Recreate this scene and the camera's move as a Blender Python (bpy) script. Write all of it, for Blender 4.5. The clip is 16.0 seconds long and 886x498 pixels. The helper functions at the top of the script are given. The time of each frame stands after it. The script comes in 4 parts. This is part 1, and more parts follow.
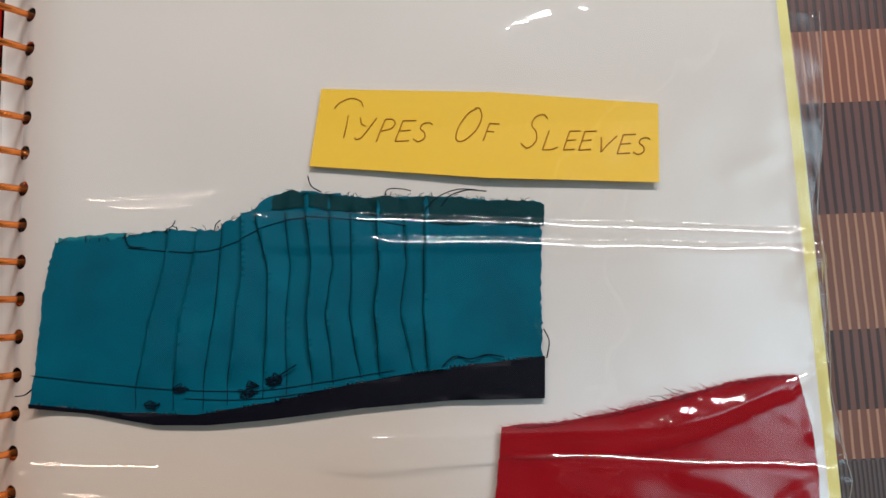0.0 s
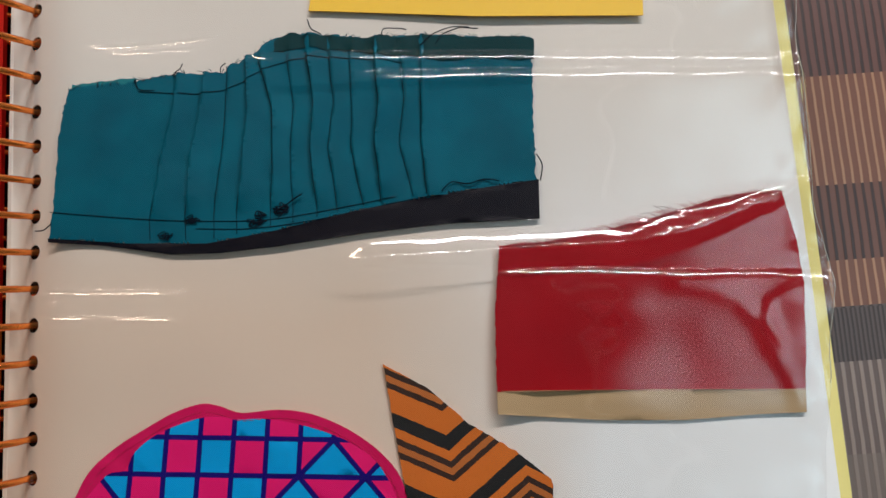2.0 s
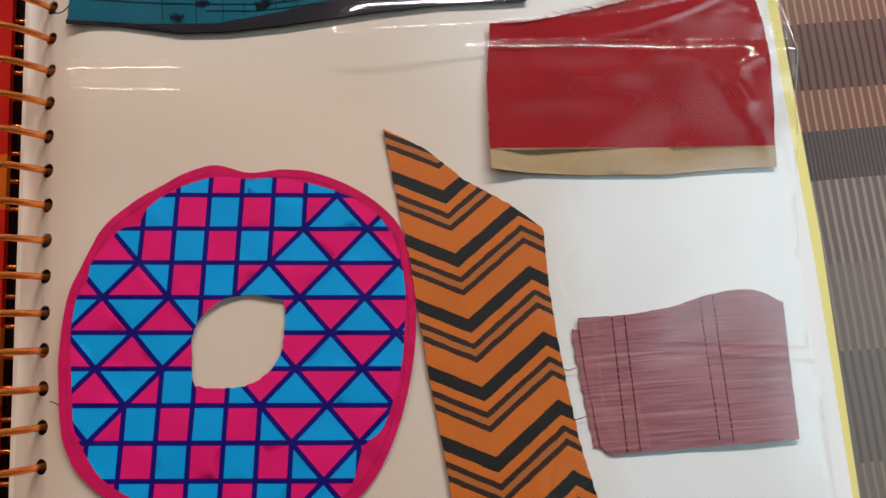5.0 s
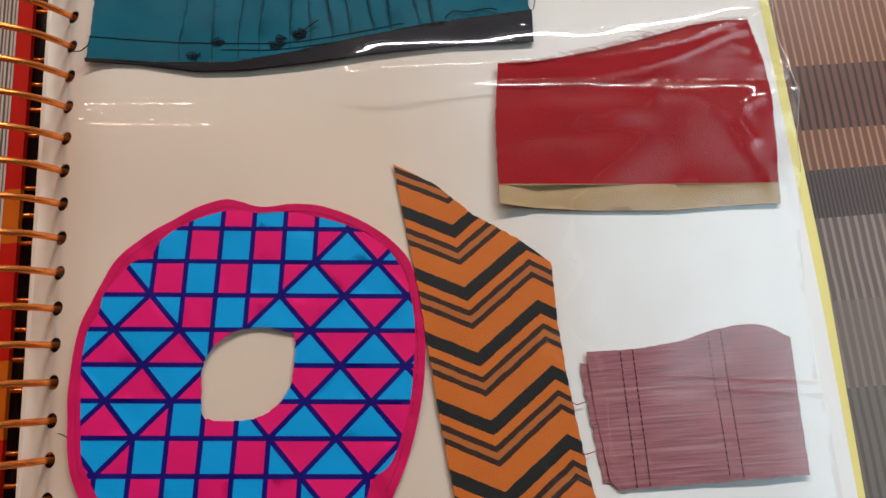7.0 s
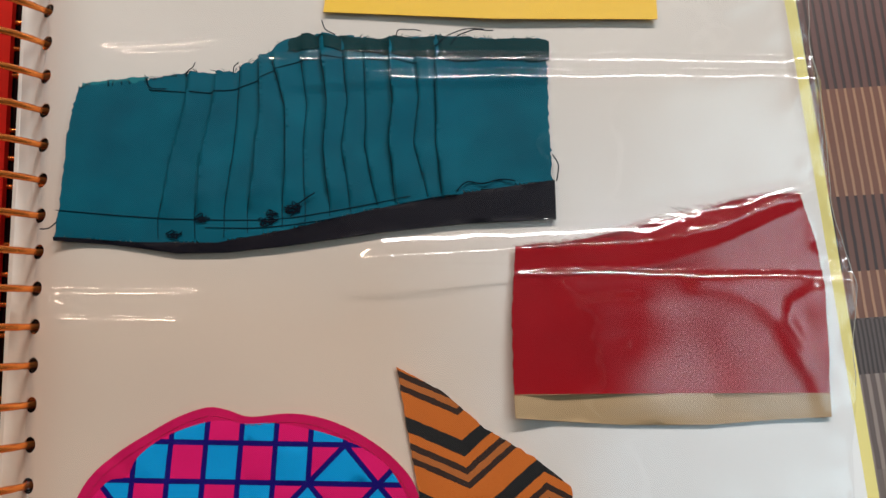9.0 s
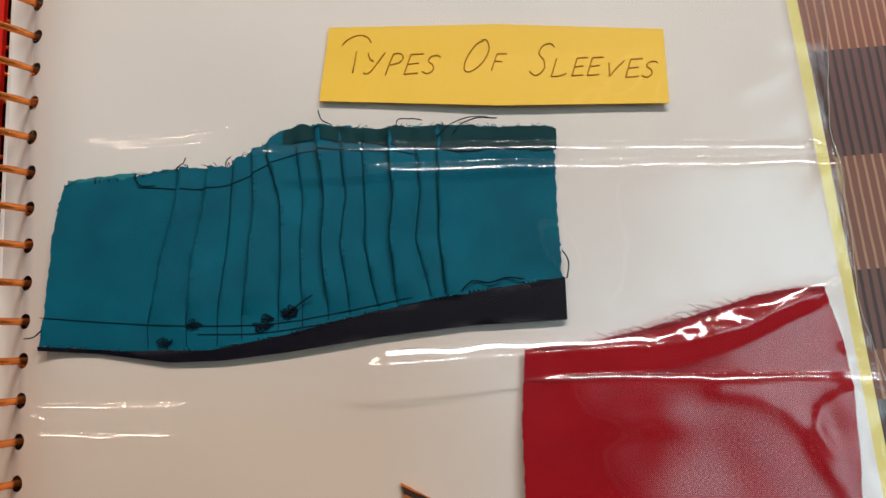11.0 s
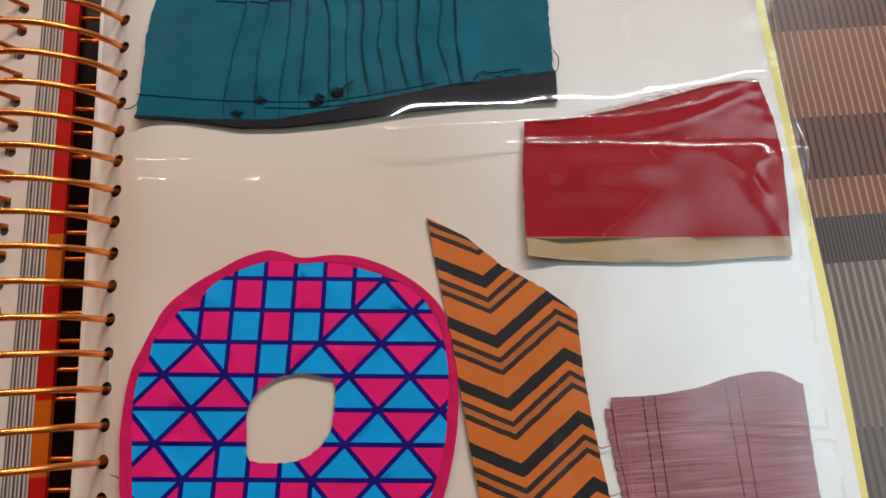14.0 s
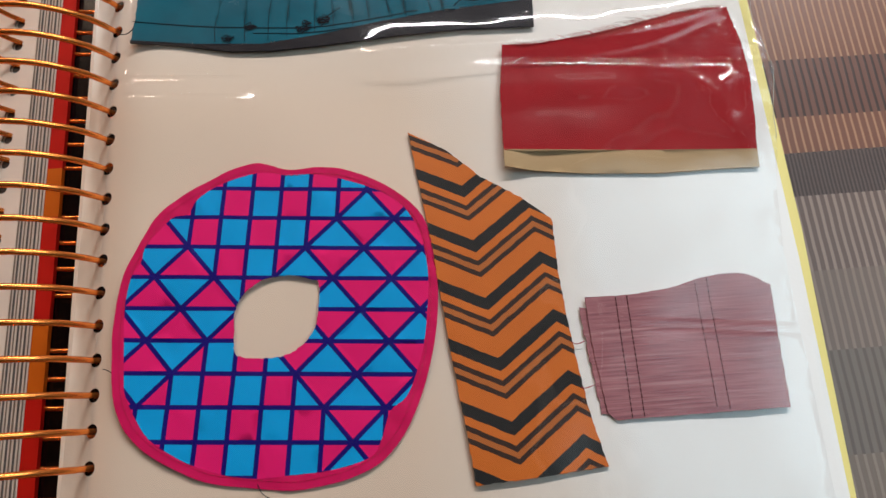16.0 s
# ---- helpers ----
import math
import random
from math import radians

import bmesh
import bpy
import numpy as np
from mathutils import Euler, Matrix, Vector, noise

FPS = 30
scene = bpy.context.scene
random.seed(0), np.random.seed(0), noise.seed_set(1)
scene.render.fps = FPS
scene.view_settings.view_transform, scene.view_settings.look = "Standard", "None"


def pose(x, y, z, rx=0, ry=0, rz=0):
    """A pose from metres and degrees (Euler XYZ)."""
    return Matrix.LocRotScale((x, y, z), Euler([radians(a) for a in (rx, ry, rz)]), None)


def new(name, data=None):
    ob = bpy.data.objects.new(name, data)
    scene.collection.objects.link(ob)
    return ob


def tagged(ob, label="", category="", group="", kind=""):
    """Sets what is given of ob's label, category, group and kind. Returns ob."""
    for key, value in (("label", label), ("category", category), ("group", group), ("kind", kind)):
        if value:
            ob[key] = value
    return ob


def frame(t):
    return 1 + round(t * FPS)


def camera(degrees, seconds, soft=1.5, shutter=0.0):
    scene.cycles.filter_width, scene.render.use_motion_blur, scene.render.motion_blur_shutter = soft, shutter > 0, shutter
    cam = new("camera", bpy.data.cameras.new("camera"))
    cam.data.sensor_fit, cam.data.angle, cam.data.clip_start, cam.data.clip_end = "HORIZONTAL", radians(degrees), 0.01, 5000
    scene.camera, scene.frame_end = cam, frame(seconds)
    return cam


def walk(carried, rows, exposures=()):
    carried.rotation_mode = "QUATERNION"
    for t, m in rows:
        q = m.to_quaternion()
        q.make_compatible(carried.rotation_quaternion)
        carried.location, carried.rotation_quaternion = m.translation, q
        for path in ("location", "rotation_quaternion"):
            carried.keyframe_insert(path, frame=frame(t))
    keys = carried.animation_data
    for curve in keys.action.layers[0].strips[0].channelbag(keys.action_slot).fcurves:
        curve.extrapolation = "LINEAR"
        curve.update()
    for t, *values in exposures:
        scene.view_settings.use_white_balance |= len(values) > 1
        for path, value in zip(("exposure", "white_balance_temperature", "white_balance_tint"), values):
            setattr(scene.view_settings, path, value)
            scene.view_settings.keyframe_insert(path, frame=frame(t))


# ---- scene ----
cam = camera(62.46, 16.0, soft=1.5)
PAGE_Z = 0.052         # top of the open page above the cloth
# seconds, place in mm over the page (origin at a binding hole), turn in degrees
PATH = [
    (0.0, 106.86, -25.55, 182.13, 7.666, -0.105, -2.072),
    (0.5, 109.95, -28.81, 183.45, 7.877, 0.630, -2.061),
    (1.0, 109.28, -41.76, 185.26, 8.829, 0.687, -2.656),
    (1.5, 108.47, -59.58, 183.53, 9.970, 0.770, -3.417),
    (2.0, 106.05, -70.26, 184.61, 7.869, 0.387, -3.706),
    (2.5, 99.42, -83.25, 183.64, 7.686, -0.499, -3.703),
    (3.0, 85.65, -91.49, 180.96, 6.590, -1.713, -5.476),
    (3.5, 92.33, -110.46, 184.36, 10.067, -1.181, -3.247),
    (4.0, 97.24, -119.72, 185.82, 11.484, -1.038, -4.082),
    (4.5, 97.14, -132.34, 184.43, 10.876, -0.952, -4.647),
    (5.3, 96.60, -147.00, 185.20, 11.900, -1.000, -4.600),
    (6.2, 95.00, -151.50, 186.60, 13.800, -1.050, -4.500),
    (7.0, 94.16, -144.70, 186.28, 14.476, -1.077, -4.397),
    (7.5, 95.49, -131.62, 182.60, 13.444, -0.969, -4.291),
    (8.0, 98.96, -118.35, 181.89, 11.299, -0.963, -4.393),
    (8.5, 97.64, -99.16, 181.70, 12.412, -0.932, -3.820),
    (9.0, 99.31, -79.31, 179.43, 11.071, -0.396, -3.559),
    (9.5, 100.22, -69.14, 175.29, 12.325, 0.068, -3.582),
    (10.3, 100.60, -57.50, 173.50, 12.400, 0.200, -3.900),
    (11.2, 100.80, -56.50, 175.00, 12.000, 0.000, -4.500),
    (12.0, 99.60, -65.70, 179.05, 11.759, -0.478, -4.891),
    (12.5, 96.31, -76.59, 183.12, 12.315, -0.823, -4.473),
    (13.0, 95.96, -92.53, 186.51, 13.332, -0.771, -4.886),
    (13.5, 88.73, -117.45, 192.99, 15.036, -1.153, -4.629),
    (14.0, 84.77, -138.67, 199.05, 15.984, -1.382, -4.236),
    (14.5, 85.01, -155.70, 200.13, 16.887, -1.435, -5.290),
    (15.0, 90.03, -162.91, 199.94, 14.512, -1.084, -4.841),
    (15.5, 92.56, -167.26, 200.21, 14.648, -0.575, -3.893),
    (16.0, 88.86, -172.25, 198.14, 17.697, -1.027, -4.479),
]
walk(cam, [(t, pose(x / 1000, y / 1000, PAGE_Z + z / 1000, rx, ry, rz)) for t, x, y, z, rx, ry, rz in PATH],
     exposures=[(0.0, 0.22, 6200, 10), (1.0, 0.28, 6200, 10), (2.0, 0.22, 6420, 10), (3.0, 0.3, 6500, 10), (4.0, 0.34, 6500, 10), (7.0, 0.37, 6500, 10), (8.0, 0.31, 6500, 10), (9.5, 0.29, 6500, 10), (12.0, 0.25, 6500, 10), (12.5, 0.18, 6500, 10), (13.0, 0.24, 6500, 10), (14.0, 0.35, 6500, 10), (16.0, 0.41, 6500, 10)])

# ---------------------------------------------------------------- light
world = bpy.data.worlds.new("world")
scene.world = world
world.use_nodes = True
world.node_tree.nodes["Background"].inputs[0].default_value = (0.9, 0.95, 1.0, 1)
world.node_tree.nodes["Background"].inputs[1].default_value = 0.02


def tube_lamp(name, place, length, watts, colour):
    data = bpy.data.lights.new(name, "AREA")
    data.shape, data.size, data.size_y, data.energy, data.color = "RECTANGLE", length, 0.2, watts, colour
    ob = new(name, data)
    ob.matrix_world = pose(*place)
    return ob


LAMP_A = (0.82, 1.55, 1.62)
LAMP_B = (-0.98, 1.55, 1.62)
tube_lamp("lamp_light", LAMP_A, 1.95, 56, (0.99, 0.955, 0.95))
tube_lamp("lamp_light", LAMP_B, 0.9, 18, (1.0, 0.74, 0.56))

GLOW_R, GLOW_LEVEL = 1.05, 2.7     # added glowing disc for a bright ceiling area: radius and brightness

# ---------------------------------------------------------------- materials
MM = 0.001


class Mat:
    """A node material with short ways to add nodes."""

    def __init__(self, name, rough=0.6, metal=0.0, spec=0.5):
        self.m = bpy.data.materials.new(name)
        self.m.use_nodes = True
        self.nt = self.m.node_tree
        self.b = self.nt.nodes["Principled BSDF"]
        self.b.inputs["Roughness"].default_value = rough
        self.b.inputs["Metallic"].default_value = metal
        self.b.inputs["Specular IOR Level"].default_value = spec
        self.coord = self.nt.nodes.new("ShaderNodeTexCoord")

    def node(self, kind, **inputs):
        n = self.nt.nodes.new(kind)
        for k, v in inputs.items():
            self.put(n.inputs[k.replace("_", " ")], v)
        return n

    def put(self, socket, v):
        if hasattr(v, "is_output"):
            self.nt.links.new(v, socket)
        else:
            socket.default_value = v

    def math(self, op, a, b=0.0, c=None):
        n = self.nt.nodes.new("ShaderNodeMath")
        n.operation = op
        self.put(n.inputs[0], a)
        self.put(n.inputs[1], b)
        if c is not None:
            self.put(n.inputs[2], c)
        return n.outputs[0]

    def xyz(self):
        n = self.node("ShaderNodeSeparateXYZ", Vector=self.coord.outputs["Object"])
        return n.outputs

    def noise(self, scale, detail=3.0, stretch=None, rough=0.55):
        vec = self.coord.outputs["Object"]
        if stretch:
            mp = self.node("ShaderNodeMapping", Vector=vec)
            mp.inputs["Scale"].default_value = stretch
            vec = mp.outputs[0]
        n = self.node("ShaderNodeTexNoise", Vector=vec, Scale=scale, Detail=detail, Roughness=rough)
        return n.outputs["Fac"]

    def mix(self, fac, a, b, blend="MIX"):
        n = self.nt.nodes.new("ShaderNodeMix")
        n.data_type, n.blend_type = "RGBA", blend
        self.put(n.inputs[0], fac)
        self.put(n.inputs[6], a)
        self.put(n.inputs[7], b)
        return n.outputs[2]

    def ramp(self, fac, stops, interp="LINEAR"):
        n = self.node("ShaderNodeValToRGB", Fac=fac)
        n.color_ramp.interpolation = interp
        el = n.color_ramp.elements
        while len(el) < len(stops):
            el.new(0.5)
        for e, (p, col) in zip(el, stops):
            e.position, e.color = p, (*col, 1) if len(col) == 3 else col
        return n.outputs[0]

    def color(self, c):
        self.put(self.b.inputs["Base Color"], c)
        return self

    def bump(self, height, dist, strength=1.0):
        n = self.node("ShaderNodeBump", Height=height, Distance=dist, Strength=strength)
        self.nt.links.new(n.outputs[0], self.b.inputs["Normal"])
        return self


def rgb(r, g, b):
    """Linear colour from 0..255 values."""
    f = lambda v: (v / 255 / 12.92) if v / 255 <= 0.04045 else ((v / 255 + 0.055) / 1.055) ** 2.4
    return (f(r), f(g), f(b), 1)


def paper_mat(name, col, dirt, amount=0.25):
    k = Mat(name, 0.55)
    n = k.math("MULTIPLY", k.noise(28, 4), amount)
    c = k.mix(n, col, dirt)
    c = k.mix(k.math("MULTIPLY", k.noise(900, 2), 0.06), c, (0.5, 0.45, 0.4, 1))
    k.color(c)
    return k.bump(k.noise(1400, 3), 0.00008, 0.5).m


def cloth_mat(name, col, dark, rough=0.7, weave=0.0005, amount=0.3, bump=0.00008, spec=0.12):
    """Woven cloth: fine over-and-under threads, uneven dye at a larger scale."""
    k = Mat(name, rough, spec=spec)
    x, y, _ = k.xyz()
    w = 2 * math.pi / weave
    sx = k.math("SINE", k.math("MULTIPLY", x, w))
    sy = k.math("SINE", k.math("MULTIPLY", y, w))
    weave_h = k.math("MULTIPLY", sx, sy)
    c = k.mix(k.math("MULTIPLY", k.noise(70, 4), amount), col, dark)
    c = k.mix(k.math("MULTIPLY", k.noise(1100, 2, (1, 4, 1)), 0.25), c, dark)
    k.color(c)
    return k.bump(k.math("ADD", weave_h, k.noise(900, 2)), bump, 0.35).m


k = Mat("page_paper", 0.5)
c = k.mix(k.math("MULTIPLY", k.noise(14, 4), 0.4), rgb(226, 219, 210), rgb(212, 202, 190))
# uneven light put into the paper: warmer lower left, cooler and whiter lower right
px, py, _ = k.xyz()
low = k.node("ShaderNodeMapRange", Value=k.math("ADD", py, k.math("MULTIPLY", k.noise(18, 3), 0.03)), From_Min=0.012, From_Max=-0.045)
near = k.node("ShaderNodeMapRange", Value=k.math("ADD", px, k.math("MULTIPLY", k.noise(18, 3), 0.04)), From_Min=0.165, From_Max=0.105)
warm_cast = k.math("MULTIPLY", low.outputs[0], near.outputs[0])
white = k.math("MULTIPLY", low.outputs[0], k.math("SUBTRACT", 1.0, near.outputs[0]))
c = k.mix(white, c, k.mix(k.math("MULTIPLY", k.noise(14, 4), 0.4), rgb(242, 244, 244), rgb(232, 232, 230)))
c = k.mix(warm_cast, c, k.mix(k.math("MULTIPLY", k.noise(14, 4), 0.4), rgb(224, 203, 183), rgb(207, 182, 160)))
vor = k.node("ShaderNodeTexVoronoi", Vector=k.coord.outputs["Object"], Scale=38.0)
speck = k.math("MULTIPLY", k.math("LESS_THAN", vor.outputs["Distance"], 0.016), k.math("GREATER_THAN", k.noise(20, 1), 0.55))
c = k.mix(k.math("MULTIPLY", speck, 0.6), c, rgb(90, 76, 66))
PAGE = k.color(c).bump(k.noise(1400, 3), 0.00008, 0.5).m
TURNED = paper_mat("turned_page", rgb(226, 208, 192), rgb(206, 182, 164), 0.5)
YELLOW_SHEET = paper_mat("yellow_sheet", rgb(238, 226, 142), rgb(228, 212, 108))
CARD = paper_mat("yellow_card", rgb(250, 202, 30), rgb(242, 188, 18), 0.3)
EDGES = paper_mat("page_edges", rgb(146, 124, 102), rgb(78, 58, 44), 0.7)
# dark paper for the shaded gaps between turned pages
GAP_SHADE = paper_mat("gap_shade", rgb(95, 84, 78), rgb(60, 52, 48), 0.5)
k = Mat("black_board", 0.16, spec=0.4)
BLACK_BOARD = k.color(k.mix(k.noise(60, 3), rgb(7, 4, 5), rgb(16, 8, 8))).bump(k.noise(120, 2), 0.0002, 0.3).m
k = Mat("red_cover", 0.6, spec=0.15)
_, py, _ = k.xyz()
stripe = k.math("SINE", k.math("MULTIPLY", k.math("ADD", py, 0.077), 2 * math.pi / 0.062))
k.color(k.mix(k.math("GREATER_THAN", k.math("ADD", stripe, k.math("MULTIPLY", k.math("GREATER_THAN", py, -0.055), -3.0)), 0.35), rgb(196, 24, 10), rgb(206, 98, 12)))
RED_COVER = k.m
INK = Mat("ink", 0.7, spec=0.1).color(rgb(188, 132, 36)).m
TEAL = cloth_mat("teal_cloth", rgb(0, 115, 136), rgb(0, 54, 72), 0.55, amount=0.8, spec=0.08)
TEAL_DARK = cloth_mat("dark_teal_cloth", rgb(0, 66, 70), rgb(0, 38, 44), 0.6, amount=0.8)
TEAL_PALE = cloth_mat("pale_teal_cloth", rgb(40, 132, 140), rgb(10, 92, 104), 0.65)
NAVY = cloth_mat("black_satin", rgb(13, 13, 26), rgb(6, 6, 13), 0.4)
THREAD_DARK = Mat("dark_thread", 0.8, spec=0.08).color(rgb(4, 22, 36)).m
THREAD_FOLD = Mat("teal_thread_fold_shade", 0.7, spec=0.1).color(rgb(0, 40, 52)).m
THREAD_TEAL = Mat("teal_thread", 0.6).color(rgb(8, 58, 66)).m
THREAD_RED = Mat("red_thread", 0.7, spec=0.1).color(rgb(172, 62, 74)).m
THREAD_BROWN = Mat("brown_thread", 0.7, spec=0.1).color(rgb(84, 34, 38)).m
RED = cloth_mat("red_cloth", rgb(168, 4, 22), rgb(122, 2, 14), 0.5, amount=0.5)
CREAM = cloth_mat("cream_cloth", rgb(190, 162, 124), rgb(162, 132, 94), 0.65)
PINK = cloth_mat("pink_cloth", rgb(236, 28, 116), rgb(212, 14, 86), 0.65)
BINDING = cloth_mat("crimson_pink_cloth", rgb(228, 26, 104), rgb(186, 12, 70), 0.65, amount=0.8)
THREAD_PALE = Mat("pale_thread", 0.7, spec=0.1).color(rgb(226, 196, 206)).m
PINK_DARK = Mat("deep_pink_line", 0.6).color(rgb(178, 12, 64)).m
BLUE = cloth_mat("blue_print", rgb(2, 166, 230), rgb(0, 138, 208), 0.65)
NAVY_LINE = cloth_mat("navy_print", rgb(26, 10, 118), rgb(14, 4, 82), 0.65)
COPPER = Mat("copper_wire", 0.24, 0.85)
COPPER.color(COPPER.mix(COPPER.noise(300, 3), (1.0, 0.33, 0.07, 1), (0.8, 0.2, 0.04, 1)))
COPPER = COPPER.m
WALL = Mat("wall_paint", 0.85)
WALL.color(WALL.mix(WALL.noise(3, 4), rgb(112, 98, 84), rgb(92, 80, 68)))
WALL = WALL.m
CEILING = Mat("ceiling_boards", 0.85)
CEILING.color(CEILING.mix(CEILING.noise(3, 4), rgb(86, 72, 60), rgb(70, 58, 48)))
CEILING = CEILING.m
FLOOR = Mat("floor_stone", 0.5)
FLOOR.color(FLOOR.mix(FLOOR.noise(6, 5), rgb(180, 168, 150), rgb(150, 138, 122)))
FLOOR = FLOOR.m
METAL_WHITE = Mat("lamp_housing", 0.4).color(rgb(225, 225, 225)).m


def chevron_mat():
    """Printed zigzag: a wide dark stripe and two thin ones on orange, repeating down the cloth."""
    k = Mat("zigzag_cloth", 0.6, spec=0.35)
    x, y, _ = k.xyz()
    mx = k.math("MULTIPLY", x, 1000.0)
    my = k.math("MULTIPLY", y, 1000.0)
    # the valley line leans: u runs across from it
    u = k.math("SUBTRACT", mx, k.math("MULTIPLY_ADD", my, -0.107, 94.55))
    wob = k.math("MULTIPLY", k.math("SUBTRACT", k.noise(400, 3), 0.5), 0.7)
    left = k.math("MULTIPLY", k.math("MINIMUM", u, 0.0), -0.52)
    right = k.math("MULTIPLY", k.math("MAXIMUM", u, 0.0), 0.69)
    peak = 18.0
    over = k.math("MULTIPLY", k.math("MAXIMUM", k.math("SUBTRACT", u, peak), 0.0), -1.33)
    h = k.math("ADD", k.math("ADD", left, right), over)
    v = k.math("SUBTRACT", k.math("SUBTRACT", h, my), 94.55)
    v = k.math("ADD", v, wob)
    ph = k.math("FRACT", k.math("ADD", k.math("DIVIDE", v, 16.98), 20.0))
    orange, dark, tan = rgb(218, 114, 30)[:3], rgb(18, 19, 20)[:3], rgb(192, 108, 44)[:3]
    brown = rgb(50, 28, 18)[:3]
    c = k.ramp(ph, [(0.0, orange), (0.145, brown), (0.24, tan), (0.34, brown), (0.435, orange), (0.785, dark)], "CONSTANT")
    c = k.mix(k.math("MULTIPLY", k.noise(80, 4), 0.45), c, (0.62, 0.55, 0.5, 1), "MULTIPLY")
    k.color(c)
    w = 2 * math.pi / 0.0005
    weave_h = k.math("MULTIPLY", k.math("SINE", k.math("MULTIPLY", x, w)), k.math("SINE", k.math("MULTIPLY", y, w)))
    return k.bump(weave_h, 0.00008, 0.5).m


def mauve_mat():
    """Thin crosswise-slubbed cloth in dusty mauve."""
    k = Mat("mauve_cloth", 0.6, spec=0.35)
    slub = k.ramp(k.noise(620, 4, (0.12, 2.6, 1)), [(0.3, (0, 0, 0)), (0.7, (1, 1, 1))])
    c = k.mix(slub, rgb(172, 112, 118), rgb(134, 80, 90))
    c = k.mix(k.math("MULTIPLY", k.ramp(k.noise(420, 3, (0.08, 3.0, 1)), [(0.55, (0, 0, 0)), (0.72, (1, 1, 1))]), 0.6), c, rgb(188, 142, 144))
    k.color(c)
    return k.bump(slub, 0.00012, 0.6).m


def mat_cloth():
    """Striped cloth: bands across, each with its own ground and lines 2.95 mm apart."""
    k = Mat("striped_cloth", 0.38, spec=0.42)
    x, y, _ = k.xyz()
    mx = k.math("MULTIPLY", x, 1000.0)
    my = k.math("ADD", k.math("MULTIPLY", y, 1000.0), k.math("MULTIPLY", mx, -0.01))
    band = k.math("FRACT", k.math("ADD", k.math("DIVIDE", k.math("ADD", my, 202.0), 320.0), 10.0))
    px = k.math("MULTIPLY", mx, 1 / 2.95)
    px = k.math("ADD", px, k.math("MULTIPLY", k.noise(60, 2), 0.25))
    line = k.math("FRACT", px)
    fine = k.math("FRACT", k.math("MULTIPLY", px, 2.0))
    at = lambda mm: (mm + 200.0) / 320.0
    BANDS = [  # lower edge in mm, ground, lines, share of the line
        (-200, (118, 104, 94), (140, 126, 114), 0.34),
        (-176, (116, 106, 98), (96, 86, 80), 0.4),
        (-141, (112, 98, 90), (138, 122, 112), 0.4),
        (-112, (98, 82, 76), (150, 132, 122), 0.42),
        (-82.5, (88, 74, 70), (50, 40, 40), 0.5),
        (-65.5, (114, 68, 48), (172, 128, 98), 0.3),
        (-50, (104, 64, 50), (40, 19, 18), 0.36),
        (-26, (112, 66, 46), (168, 126, 96), 0.3),
        (12, (94, 56, 48), (36, 17, 17), 0.36),
        (49, (122, 66, 42), (180, 128, 96), 0.26),
        (74, (84, 46, 38), (34, 15, 14), 0.4),
        (98, (124, 100, 84), (176, 156, 138), 0.34),
    ]
    g = k.ramp(band, [(at(e), rgb(*c)[:3]) for e, c, _, _ in BANDS], "CONSTANT")
    l = k.ramp(band, [(at(e), rgb(*c)[:3]) for e, _, c, _ in BANDS], "CONSTANT")
    duty = k.ramp(band, [(at(e), (d, d, d)) for e, _, _, d in BANDS], "CONSTANT")
    in_fine = k.math("MULTIPLY", k.math("GREATER_THAN", band, at(-82.5)), k.math("LESS_THAN", band, at(-65.5)))
    pick = k.math("ADD", k.math("MULTIPLY", fine, in_fine), k.math("MULTIPLY", line, k.math("SUBTRACT", 1.0, in_fine)))
    # soft on both flanks of a line
    near = k.math("ABSOLUTE", k.math("SUBTRACT", pick, 0.5))
    soft = k.math("MULTIPLY", k.math("SUBTRACT", k.math("MULTIPLY", duty, 0.5), near), 9.0)
    n = k.nt.nodes.new("ShaderNodeClamp")
    k.put(n.inputs[0], k.math("ADD", soft, 0.5))
    fac = n.outputs[0]
    c = k.mix(fac, g, l)
    c = k.mix(k.math("MULTIPLY", k.noise(700, 3, (1, 0.2, 1)), 0.2), c, rgb(112, 76, 58))
    k.color(c)
    return k.bump(k.math("ADD", fac, k.noise(1500, 2)), 0.00012, 0.5).m


